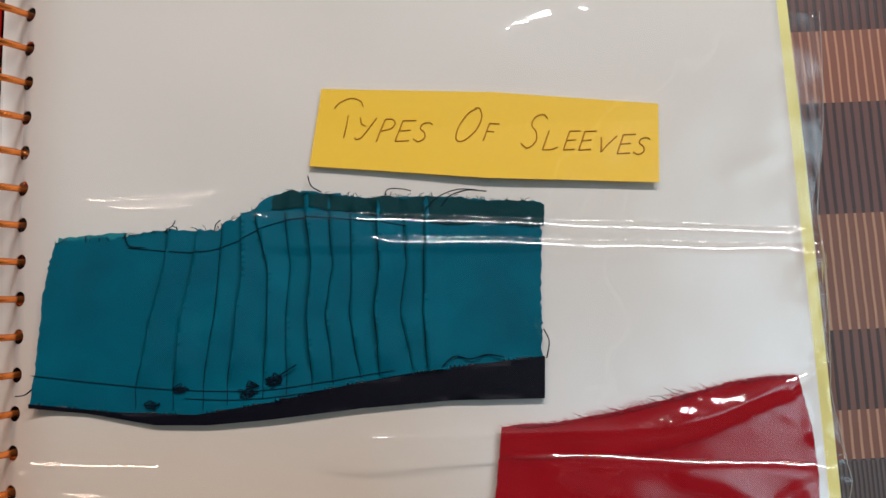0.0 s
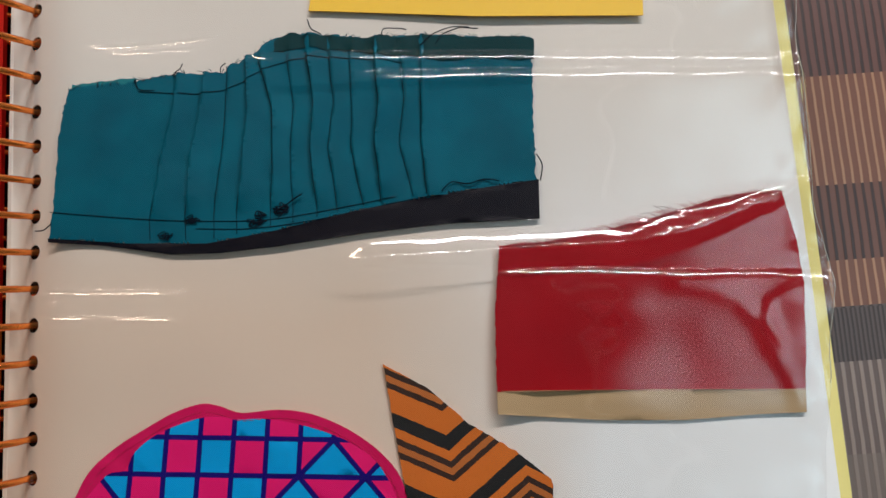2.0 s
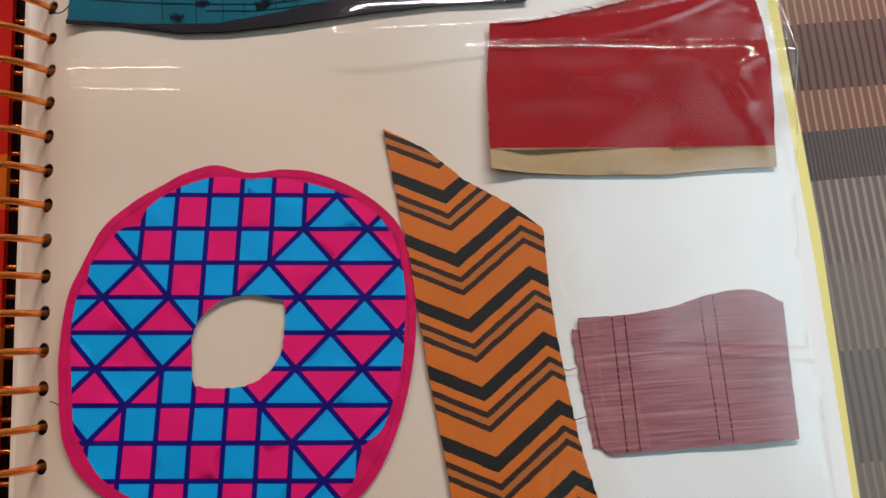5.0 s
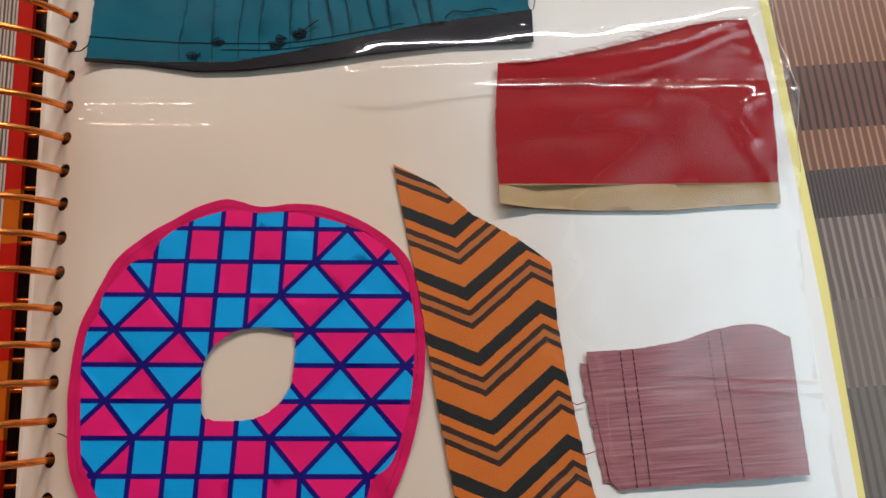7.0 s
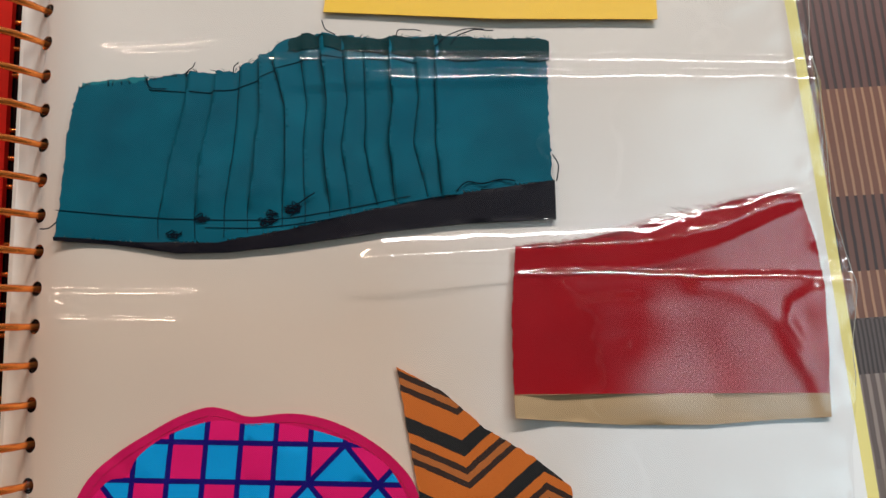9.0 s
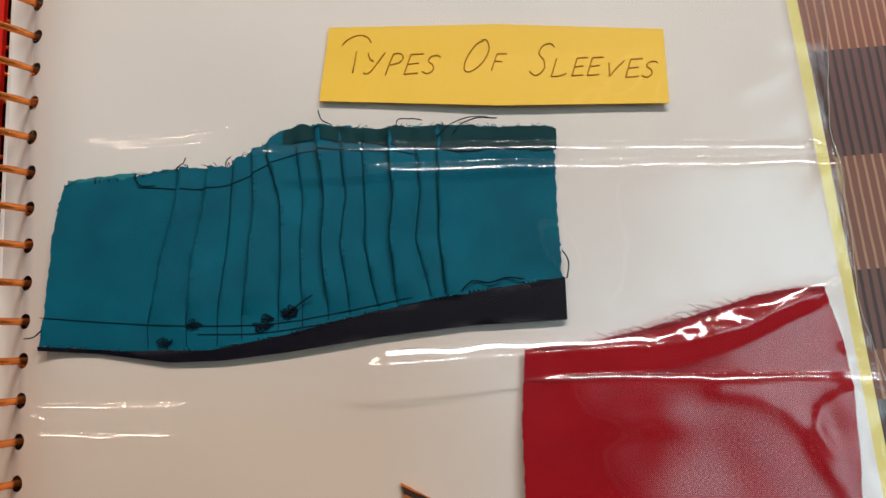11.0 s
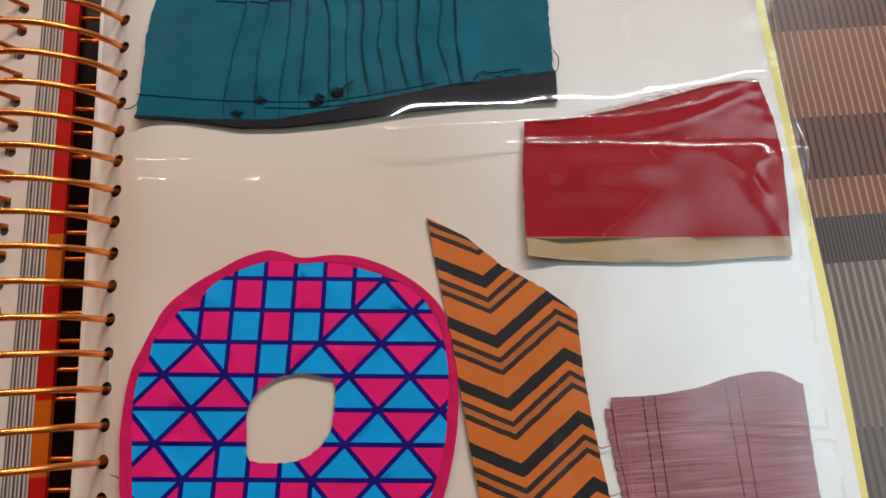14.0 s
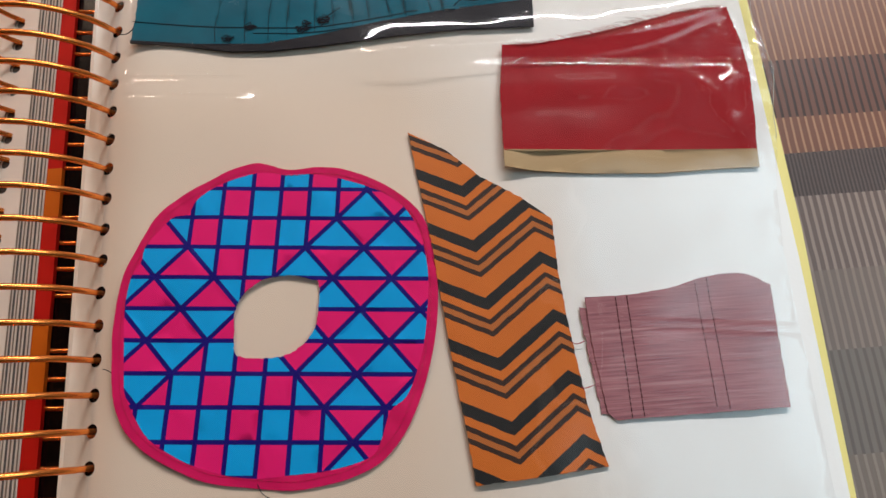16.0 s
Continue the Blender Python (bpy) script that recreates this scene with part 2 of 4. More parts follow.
def film_mat():
    """Clear plastic film: mirror-like gloss over a see-through sheet."""
    m = bpy.data.materials.new("clear_film")
    m.use_nodes = True
    nt = m.node_tree
    nt.nodes.remove(nt.nodes["Principled BSDF"])
    out = nt.nodes["Material Output"]
    fres = nt.nodes.new("ShaderNodeLayerWeight")
    power = nt.nodes.new("ShaderNodeMath")
    power.operation = "POWER"
    power.inputs[1].default_value = 4.0
    boost = nt.nodes.new("ShaderNodeMath")
    boost.operation = "MULTIPLY_ADD"
    boost.inputs[1].default_value = 0.9
    boost.inputs[2].default_value = 0.062
    nt.links.new(fres.outputs["Facing"], power.inputs[0])
    tr = nt.nodes.new("ShaderNodeBsdfTransparent")
    tr.inputs[0].default_value = (0.97, 0.97, 0.97, 1)
    gl = nt.nodes.new("ShaderNodeBsdfGlossy")
    gl.inputs["Roughness"].default_value = 0.04
    mix = nt.nodes.new("ShaderNodeMixShader")
    nt.links.new(power.outputs[0], boost.inputs[0])
    nt.links.new(boost.outputs[0], mix.inputs[0])
    nt.links.new(tr.outputs[0], mix.inputs[1])
    haze = nt.nodes.new("ShaderNodeBsdfGlossy")
    haze.inputs["Roughness"].default_value = 0.3
    both = nt.nodes.new("ShaderNodeMixShader")
    both.inputs[0].default_value = 0.08
    nt.links.new(gl.outputs[0], both.inputs[1])
    nt.links.new(haze.outputs[0], both.inputs[2])
    nt.links.new(both.outputs[0], mix.inputs[2])
    nt.links.new(mix.outputs[0], out.inputs[0])
    return m


ZIGZAG = chevron_mat()
MAUVE = mauve_mat()
STRIPES = mat_cloth()
FILM = film_mat()
FILM_EDGE = Mat("film_edge", 0.15, spec=0.8)
FILM_EDGE.color(rgb(245, 245, 242))
FILM_EDGE.b.inputs["Transmission Weight"].default_value = 0.7
FILM_EDGE = FILM_EDGE.m

# ---------------------------------------------------------------- mesh helpers
from mathutils.geometry import delaunay_2d_cdt


def inside(poly, px, py):
    """Which of the points lie in the polygon."""
    px, py = np.asarray(px), np.asarray(py)
    r = np.zeros(px.shape, bool)
    n = len(poly)
    for i in range(n):
        (x0, y0), (x1, y1) = poly[i], poly[(i + 1) % n]
        if y0 == y1:
            continue
        c = ((y0 > py) != (y1 > py)) & (px < (x1 - x0) * (py - y0) / (y1 - y0) + x0)
        r ^= c
    return r


def smooth(pts, per=6, closed=True):
    """A rounded line (Catmull-Rom) through a few points."""
    out, n = [], len(pts)
    for i in range(n if closed else n - 1):
        p = [Vector(pts[(i + k) % n] if closed else pts[min(max(i + k, 0), n - 1)]) for k in (-1, 0, 1, 2)]
        for s in range(per):
            t = s / per
            q = 0.5 * (2 * p[1] + (p[2] - p[0]) * t + (2 * p[0] - 5 * p[1] + 4 * p[2] - p[3]) * t * t + (3 * p[1] - p[0] - 3 * p[2] + p[3]) * t ** 3)
            out.append(tuple(q))
    if not closed:
        out.append(tuple(pts[-1]))
    return out


def frayed(pts, size, step=0.7, seed=1):
    """The same outline with a fine uneven edge."""
    rnd = random.Random(seed)
    out = []
    for i, a in enumerate(pts):
        b = pts[(i + 1) % len(pts)]
        d = math.dist(a, b)
        k = max(1, int(d / step))
        for s in range(k):
            t = s / k
            out.append((a[0] + (b[0] - a[0]) * t + rnd.uniform(-size, size), a[1] + (b[1] - a[1]) * t + rnd.uniform(-size, size)))
    return out


def sheet(outline, holes=(), lines=(), step=3.0, z=None, thick=0.4, sort=None, hold=None):
    """A thin sheet in mm with holes and creases. z(x, y): height of its top; sort(x, y): slot of a face. Returns a mesh."""
    verts, edges = [], []

    def ring(p, closed=True):
        s = len(verts)
        verts.extend(Vector((q[0], q[1])) for q in p)
        edges.extend((s + i, s + i + 1) for i in range(len(p) - 1))
        if closed:
            edges.append((s + len(p) - 1, s))

    ring(outline)
    for h in holes:
        ring(h)
    for l in lines:
        ring(l, False)
    xs, ys = [p[0] for p in outline], [p[1] for p in outline]
    gx, gy = np.meshgrid(np.arange(min(xs) + step / 2, max(xs), step), np.arange(min(ys) + step / 2, max(ys), step))
    gx, gy = gx.ravel(), gy.ravel()
    ok = inside(outline, gx, gy)
    verts.extend(Vector((a, b)) for a, b in zip(gx[ok], gy[ok]))
    co, _, faces, _, _, _ = delaunay_2d_cdt(verts, edges, [], 0, 1e-4)
    cx = np.array([sum(co[i].x for i in f) / 3 for f in faces])
    cy = np.array([sum(co[i].y for i in f) / 3 for f in faces])
    keep = inside(outline, cx, cy)
    for h in holes:
        keep &= ~inside(h, cx, cy)
    if hold is not None:
        keep &= np.array([hold(a, b) for a, b in zip(cx, cy)])
    kept = [f for f, k in zip(faces, keep) if k]
    slot = [sort(a, b) if sort else 0 for a, b, k in zip(cx, cy, keep) if k]
    used = sorted({i for f in kept for i in f})
    idx = {v: i for i, v in enumerate(used)}
    n = len(used)
    zz = [z(co[i].x, co[i].y) if z else 0.0 for i in used]
    pts = [(co[i].x * MM, co[i].y * MM, h * MM) for i, h in zip(used, zz)]
    tris = [tuple(idx[i] for i in f) for f in kept]
    fs, ms = list(tris), list(slot)
    if thick:
        pts += [(x, y, h - thick * MM) for x, y, h in pts]
        fs += [(c + n, b + n, a + n) for a, b, c in tris]
        ms += slot
        seen = {}
        for f, s in zip(tris, slot):
            for a, b in ((f[0], f[1]), (f[1], f[2]), (f[2], f[0])):
                seen[(a, b)] = s
        rim = {}     # the side walls have corners of their own, so that the top stays evenly shaded

        def corner(v):
            if v not in rim:
                rim[v] = len(pts)
                pts.append(pts[v])
            return rim[v]

        for (a, b), s in seen.items():
            if (b, a) not in seen:
                fs.append((corner(b), corner(a), corner(a + n), corner(b + n)))
                ms.append(s)
    me = bpy.data.meshes.new("sheet")
    me.from_pydata(pts, [], fs)
    me.polygons.foreach_set("material_index", ms)
    me.polygons.foreach_set("use_smooth", [i < len(tris) for i in range(len(fs))])
    me.update()
    return me


def tube_mesh(paths, radius, sides=6, taper=False):
    """Round threads or wires along lines of points in mm."""
    pts, fs = [], []
    for path in paths:
        path = [Vector(p) for p in path]
        base = len(pts)
        for i, p in enumerate(path):
            d = (path[min(i + 1, len(path) - 1)] - path[max(i - 1, 0)]).normalized()
            up = Vector((0, 0, 1)) if abs(d.z) < 0.9 else Vector((0, 1, 0))
            a = d.cross(up).normalized()
            b = d.cross(a)
            r = radius * (1 - 0.7 * i / len(path) if taper else 1)
            for s in range(sides):
                w = 2 * math.pi * s / sides
                q = p + (a * math.cos(w) + b * math.sin(w)) * r
                pts.append(tuple(q * MM))
        for i in range(len(path) - 1):
            for s in range(sides):
                t = (s + 1) % sides
                fs.append((base + i * sides + s, base + i * sides + t, base + (i + 1) * sides + t, base + (i + 1) * sides + s))
        fs.append(tuple(base + s for s in range(sides))[::-1])
        fs.append(tuple(base + (len(path) - 1) * sides + s for s in range(sides)))
    me = bpy.data.meshes.new("thread")
    me.from_pydata(pts, [], fs)
    me.polygons.foreach_set("use_smooth", [len(f) == 4 for f in fs])
    me.update()
    return me


def box_mesh(x0, x1, y0, y1, z0, z1, bevel=0.0):
    """A box in metres, with bevelled edges where wanted."""
    bm = bmesh.new()
    bmesh.ops.create_cube(bm, size=1)
    for v in bm.verts:
        v.co = ((x0 + x1) / 2 + v.co.x * (x1 - x0), (y0 + y1) / 2 + v.co.y * (y1 - y0), (z0 + z1) / 2 + v.co.z * (z1 - z0))
    if bevel:
        bmesh.ops.bevel(bm, geom=bm.edges[:], offset=bevel, segments=2, affect="EDGES")
    me = bpy.data.meshes.new("box")
    bm.to_mesh(me)
    bm.free()
    return me


def part(name, me, mats, parent=None, label=""):
    ob = new(name, me)
    for m in mats if isinstance(mats, (list, tuple)) else [mats]:
        me.materials.append(m)
    if parent:
        ob.parent = parent
    if label:
        ob["label"] = label
    return ob


def thing(name, place, label, category, kind="", group=""):
    ob = new(name)
    ob.empty_display_size = 0.01
    ob.location = place
    return tagged(ob, label, category, group, kind)


def wave(x, y, size, scale, seed=0.0):
    """Slow unevenness in mm."""
    return size * noise.noise(Vector((x / scale, y / scale, seed)))


# ---------------------------------------------------------------- room
part("floor", box_mesh(-2.2, 2.9, -2.0, 2.4, -0.05, -0.003), FLOOR)
part("ceiling", box_mesh(-2.2, 2.9, -2.0, 2.4, 1.9, 1.95), CEILING)
part("wall_north", box_mesh(-2.2, 2.9, 2.4, 2.5, -0.05, 1.95), WALL)
part("wall_south", box_mesh(-2.2, 2.9, -2.1, -2.0, -0.05, 1.95), WALL)
part("wall_east", box_mesh(2.9, 3.0, -2.1, 2.5, -0.05, 1.95), WALL)
part("wall_west", box_mesh(-2.3, -2.2, -2.1, 2.5, -0.05, 1.95), WALL)
for n in ("floor", "ceiling", "wall_north", "wall_south", "wall_east", "wall_west"):
    tagged(bpy.data.objects[n], "plain painted " + n.split("_")[0] + " closing the room", n.split("_")[0], kind="structure")

for lamp, length in ((LAMP_A, 1.95), (LAMP_B, 0.9)):
    fixture = thing("tube_light", (lamp[0], lamp[1], 1.9), "white tube light fixed under the ceiling", "lamp")
    housing = part("housing", box_mesh(-length / 2 - 0.03, length / 2 + 0.03, -0.03, 0.03, -0.05, 0.0, 0.004), METAL_WHITE, fixture)
    for s in (-1, 1):
        part("bracket", box_mesh(s * length / 2 - 0.012, s * length / 2 + 0.012, -0.015, 0.015, lamp[2] - 1.9 + 0.006, -0.05, 0.002), METAL_WHITE, housing)

def glow_mat():
    """Glow of the added disc, dimmer towards its rim."""
    m = bpy.data.materials.new("glow_face")
    m.use_nodes = True
    nt = m.node_tree
    nt.nodes.remove(nt.nodes["Principled BSDF"])
    co = nt.nodes.new("ShaderNodeTexCoord")
    ln = nt.nodes.new("ShaderNodeVectorMath")
    ln.operation = "LENGTH"
    nt.links.new(co.outputs["Object"], ln.inputs[0])
    mr = nt.nodes.new("ShaderNodeMapRange")
    mr.interpolation_type = "SMOOTHSTEP"
    mr.inputs["From Min"].default_value, mr.inputs["From Max"].default_value = 0.35 * GLOW_R, GLOW_R
    mr.inputs["To Min"].default_value, mr.inputs["To Max"].default_value = GLOW_LEVEL, 0.05
    nt.links.new(ln.outputs["Value"], mr.inputs["Value"])
    em = nt.nodes.new("ShaderNodeEmission")
    em.inputs[0].default_value = (0.68, 0.91, 1.0, 1)
    nt.links.new(mr.outputs[0], em.inputs[1])
    nt.links.new(em.outputs[0], nt.nodes["Material Output"].inputs[0])
    return m


# unseen stand-in for the bright ceiling area that the film mirrors
glow_disc = thing("ceiling_glow", (1.56, 0.0, 1.9), "broad round glowing disc added for an unseen bright ceiling area", "lamp")
bm = bmesh.new()
bmesh.ops.create_cone(bm, cap_ends=True, segments=48, radius1=GLOW_R + 0.02, radius2=GLOW_R + 0.03, depth=0.03, matrix=pose(0, 0, -0.015))
me = bpy.data.meshes.new("rim")
bm.to_mesh(me)
bm.free()
part("rim", me, METAL_WHITE, glow_disc)
bm = bmesh.new()
bmesh.ops.create_circle(bm, cap_ends=True, segments=48, radius=GLOW_R)
bmesh.ops.reverse_faces(bm, faces=bm.faces[:])
me = bpy.data.meshes.new("diffuser")
bm.to_mesh(me)
bm.free()
part("diffuser", me, glow_mat(), glow_disc, "glowing face of the added disc").location.z = -0.034

# striped cloth under the book, gently uneven
cloth = part("striped_cloth", sheet([(-500, -600), (700, -600), (700, 500), (-500, 500)], step=14, z=lambda x, y: wave(x, y, 0.5, 60), thick=2.0), STRIPES)
tagged(cloth, "brown and grey striped woven cloth spread under the book", "cloth", kind="structure")

# ---------------------------------------------------------------- the spiral book
PITCH = 9.525
HOLES = range(-9, 21)
TOP, BOTTOM = 90.0, -206.0
XC, ZC, RC = -29.5, -16.5, 31.8   # axis and radius of the wire coil


def page_drop(x):
    """How far the page bends down towards the binding."""
    t = min(max((16.0 - x) / 21.0, 0.0), 1.0)
    return -7.0 * t * t * (0.62 + 0.38 * t)


def page_z(x, y):
    return page_drop(x) + wave(x, y, 0.7, 42, 3)


def circle(x, y, r, n=14):
    return [(x + r * math.cos(2 * math.pi * i / n), y + r * math.sin(2 * math.pi * i / n)) for i in range(n)]


book = thing("spiral_book", (0, 0, PAGE_Z), "open spiral-bound scrapbook with thick white pages", "book")
rings = [circle(0, -PITCH * i, 1.95) for i in HOLES]
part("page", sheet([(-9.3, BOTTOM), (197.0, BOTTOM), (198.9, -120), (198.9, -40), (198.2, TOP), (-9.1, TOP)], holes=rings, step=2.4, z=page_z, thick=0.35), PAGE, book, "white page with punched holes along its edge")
part("yellow_sheet", sheet([(20, BOTTOM - 1), (198.6, BOTTOM - 1), (200.2, -160), (202.0, -110), (202.0, 20), (201.0, TOP - 1), (20, TOP - 1)], step=9, z=lambda x, y: page_z(x, y) - 0.55, thick=0.3), YELLOW_SHEET, book, "pale yellow sheet showing along the page edge")
# sheets under the open page
rnd = random.Random(4)
for i in range(12):
    z0 = -1.6 - i * 4.0
    dx = rnd.uniform(-1.2, 0.2)
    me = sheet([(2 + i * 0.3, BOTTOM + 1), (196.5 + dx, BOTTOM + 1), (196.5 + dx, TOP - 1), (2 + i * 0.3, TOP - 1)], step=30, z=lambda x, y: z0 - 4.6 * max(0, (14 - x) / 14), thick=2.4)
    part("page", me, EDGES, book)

# pages already turned, stacked beyond the coil
edge = -45.2
for i in range(15):
    z0 = -39.5 - i * 0.36
    hl = [circle(-52.0 + i * 0.3, -PITCH * (k + 0.73), 1.95, 10) for k in HOLES] if i < 3 else []
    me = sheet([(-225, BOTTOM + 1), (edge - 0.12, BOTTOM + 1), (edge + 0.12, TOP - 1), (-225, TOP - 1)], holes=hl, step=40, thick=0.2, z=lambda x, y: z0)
    # darker sheets among the pale ones paint the shade between page edges
    part("page", me, (TURNED, EDGES, TURNED, GAP_SHADE)[i % 4], book)
    edge += rnd.choice((0.24, 0.34, 0.5, 0.75))
part("cover", sheet([(-228, BOTTOM - 2), (-34.5, BOTTOM - 2), (-34.5, TOP + 2), (-228, TOP + 2)], step=40, z=lambda x, y: -45.0, thick=2.2), RED_COVER, book, "red and orange printed cover board")
part("spine_board", sheet([(-60, BOTTOM - 2), (6, BOTTOM - 2), (6, TOP + 2), (-60, TOP + 2)], step=40, z=lambda x, y: -47.85, thick=1.0), BLACK_BOARD, book, "black board under the coil")

# wire coil through all the holes
path = []
turns = len(HOLES)
start = math.atan2(-4.7 - ZC, 0 - XC)
per = 40
for s in range(turns * per):
    a = start + 2 * math.pi * s / per
    y = -PITCH * HOLES[0] - PITCH * s / per
    path.append((XC + RC * math.cos(a), y, ZC + RC * math.sin(a)))
part("coil", tube_mesh([path], 0.92, 10), COPPER, book, "copper-coloured spiral wire")

# ---------------------------------------------------------------- yellow title card
LABEL = [(78.3, 41.5), (122.1, 39.1), (164.8, 34.5), (163.2, 13.7), (119.7, 16.4), (75.0, 21.1)]
card = thing("title_card", (0, 0, PAGE_Z), "yellow paper strip with a hand-lettered title", "card")
card_z = lambda x, y: 1.1 + 0.05 * max(0.0, 30 - y) + wave(x, y, 0.08, 34, 9)
paper = part("paper", sheet(frayed(LABEL[::-1], 0.0, 3.0, 4), step=3, z=card_z, thick=0.3), CARD, card)
paper.data.polygons.foreach_set("use_smooth", [False] * len(paper.data.polygons))


STROKES = {  # hand-lettered capitals in a unit cell
    "Y": [[(0, 1), (0.22, 0.72), (0.5, 0.62)], [(1, 1), (0.78, 0.55), (0.55, 0.12), (0.3, 0), (0.12, 0.08)]],
    "P": [[(0.05, 1), (0, 0.5), (0, 0)], [(0.05, 0.98), (0.6, 1), (1, 0.82), (0.8, 0.58), (0.1, 0.48)]],
    "E": [[(0, 1), (0, 0.5), (0, 0)], [(0, 1), (0.95, 1.02)], [(0, 0.5), (0.8, 0.55)], [(0, 0), (1, 0.04)]],
    "S": [[(1, 0.88), (0.7, 1), (0.3, 0.92), (0.25, 0.68), (0.62, 0.48), (0.78, 0.2), (0.45, 0), (0, 0.14)]],
    "O": [[(0.55, 0.97), (0.25, 0.85), (0.02, 0.45), (0.1, 0.08), (0.45, 0.02), (0.85, 0.3), (0.95, 0.7), (0.7, 0.98), (0.45, 1)]],
    "F": [[(0, 1), (0, 0.5), (0, 0)], [(0, 1), (1, 0.98)], [(0, 0.55), (0.75, 0.52)]],
    "L": [[(0, 1), (0, 0.5), (0, 0)], [(0, 0), (0.6, 0.02), (1, 0.16)]],
    "V": [[(0, 0.9), (0.18, 0.4), (0.3, 0)], [(0.3, 0), (0.6, 0.5), (1, 1)]],
}
# letter, foot of its stem, width, height
LETTERS = [("Y", 85.9, 27.8, 4.2, 5.7), ("P", 92.1, 27.0, 3.0, 5.9), ("E", 96.9, 26.9, 3.5, 5.4), ("S", 101.2, 26.7, 3.6, 5.0), ("O", 111.6, 26.3, 5.4, 8.8), ("F", 119.3, 26.2, 2.6, 4.6), ("S", 128.4, 24.0, 4.6, 8.8), ("L", 134.3, 23.3, 3.6, 5.0), ("E", 139.6, 23.1, 2.8, 4.9), ("E", 143.5, 22.9, 3.0, 4.9), ("V", 148.0, 22.3, 3.8, 4.2), ("E", 153.2, 21.6, 3.2, 5.0), ("S", 157.0, 21.3, 3.4, 4.4)]


def pen_lines(shapes, x, y, w, h, lean=0.4):
    """The strokes of one letter, lying on the card."""
    out = []
    for shape in shapes:
        l = smooth([(x + a * w + b * h * lean, y + b * h - a * w * 0.05) for a, b in shape], 5, False)
        out.append([(px, py, card_z(px, py) + 0.05) for px, py in l])
    return out


for text, x, y, w, h in LETTERS:
    part("lettering", tube_mesh(pen_lines(STROKES[text], x, y, w, h), 0.2, 5), INK, paper, "thin brown pen lettering")
bar = smooth([(81.6, 36.2), (82.9, 37.6), (85.8, 38.7), (88.2, 38.0), (89.0, 36.4)], 5, False)
stem = [(85.1, 34.2), (84.5, 31.2), (83.8, 28.3)]
part("lettering", tube_mesh([[(x, y, card_z(x, y) + 0.05) for x, y in l] for l in (bar, stem)], 0.19, 5), INK, paper, "thin brown pen lettering")

# ---------------------------------------------------------------- teal pleated sample
TEAL_TOP = [(11.0, 3.7), (28.0, 4.8), (39.3, 5.9), (51.4, 5.7), (53.5, 7.5), (60.7, 10.2), (65.0, 13.4), (70.7, 14.9), (79.3, 13.9), (87.9, 12.5), (102.3, 12.6), (119.4, 11.0), (133.6, 9.7)]
TEAL_END = [(132.2, -10.3), (131.6, -27.1)]
HEM_LOW = [(131.5, -38.7), (108.9, -38.4), (86.8, -39.5), (64.7, -41.4), (49.6, -42.2), (37.2, -41.7), (20.7, -38.4), (6.4, -36.6)]
HEM_TOP = [(132.1, -28.5), (109.2, -30.5), (84.2, -33.7), (64.7, -37.3), (46.8, -39.6), (26.2, -38.2), (6.2, -35.6)]
TEAL_LEFT = [(7.6, -26.8), (8.1, -14.3), (10.0, -2.0)]
PLEAT_Y = (-32.5, -16.5, -4.5, 7.0)
PLEATS = [(32.2, 35.0, 38.3, 39.8), (41.3, 42.7, 45.5, 47.2), (48.6, 51.0, 52.3, 52.7), (54.5, 56.4, 57.8, 57.7), (63.0, 64.1, 64.4, 61.5), (68.7, 68.8, 70.0, 69.0), (74.9, 73.7, 75.1, 74.1), (80.1, 78.5, 80.5, 79.8), (86.9, 84.3, 85.3, 85.2), (91.6, 90.6, 92.0, 91.6), (100.0, 97.1, 98.9, 98.3), (103.5, 102.5, 103.4, 103.7)]


def hem_y(x):
    for (x1, y1), (x0, y0) in zip(HEM_TOP, HEM_TOP[1:]):
        if x0 <= x <= x1:
            return y0 + (y1 - y0) * (x - x0) / (x1 - x0)
    return HEM_TOP[0][1] if x > 100 else HEM_TOP[-1][1]


def pleat_x(i, y):
    return float(np.interp(y, PLEAT_Y, PLEATS[i])) + wave(i * 7.0, y, 0.35, 9, i)


def teal_z(x, y):
    h = 1.1 + wave(x, y, 0.5, 22, 5) + wave(x, y, 0.2, 6, 8)
    grow = min(max((y + 33) / 6, 0), 1)
    if x > 60:
        q = min(max((y + 1.6 + 0.02 * (x - 95)) / 1.3, 0), 1) * min((x - 60) / 10, 1)
        h += 0.55 * q * q * (3 - 2 * q)      # the folded-back edge shows through
    for i in range(len(PLEATS)):
        d = x - pleat_x(i, y)
        if 0 <= d < 5.5:
            h += 2.0 * grow * (0.6 + 0.4 * math.sin(i * 2.3)) * min(d / 0.3, 1.0) * (1 - d / 5.5)
    return h


teal = thing("teal_sleeve_sample", (0, 0, PAGE_Z), "dark teal cloth sleeve sample with narrow pleats and black hem", "fabric sample", group="sewing samples on the page")
teal_outline = frayed(frayed((smooth(TEAL_TOP, 3, False) + TEAL_END + HEM_LOW + TEAL_LEFT)[::-1], 0.3, 4.0, 8), 0.3, 0.7, 2)
pl = [[(pleat_x(i, y), y) for y in np.arange(-33, 12, 1.5) if y < 10] for i in range(len(PLEATS))]
teal_body = part("body", sheet(teal_outline, lines=pl + [[(x + 0.3, y) for x, y in l] for l in pl], step=1.1, z=teal_z, thick=0.35, hold=lambda x, y: y > hem_y(x)), TEAL, teal)
part("hem", sheet(HEM_TOP[::-1] + HEM_LOW, step=1.5, z=lambda x, y: 1.45 + wave(x, y, 0.4, 14, 2), thick=0.6), NAVY, teal, "glossy black hem band")


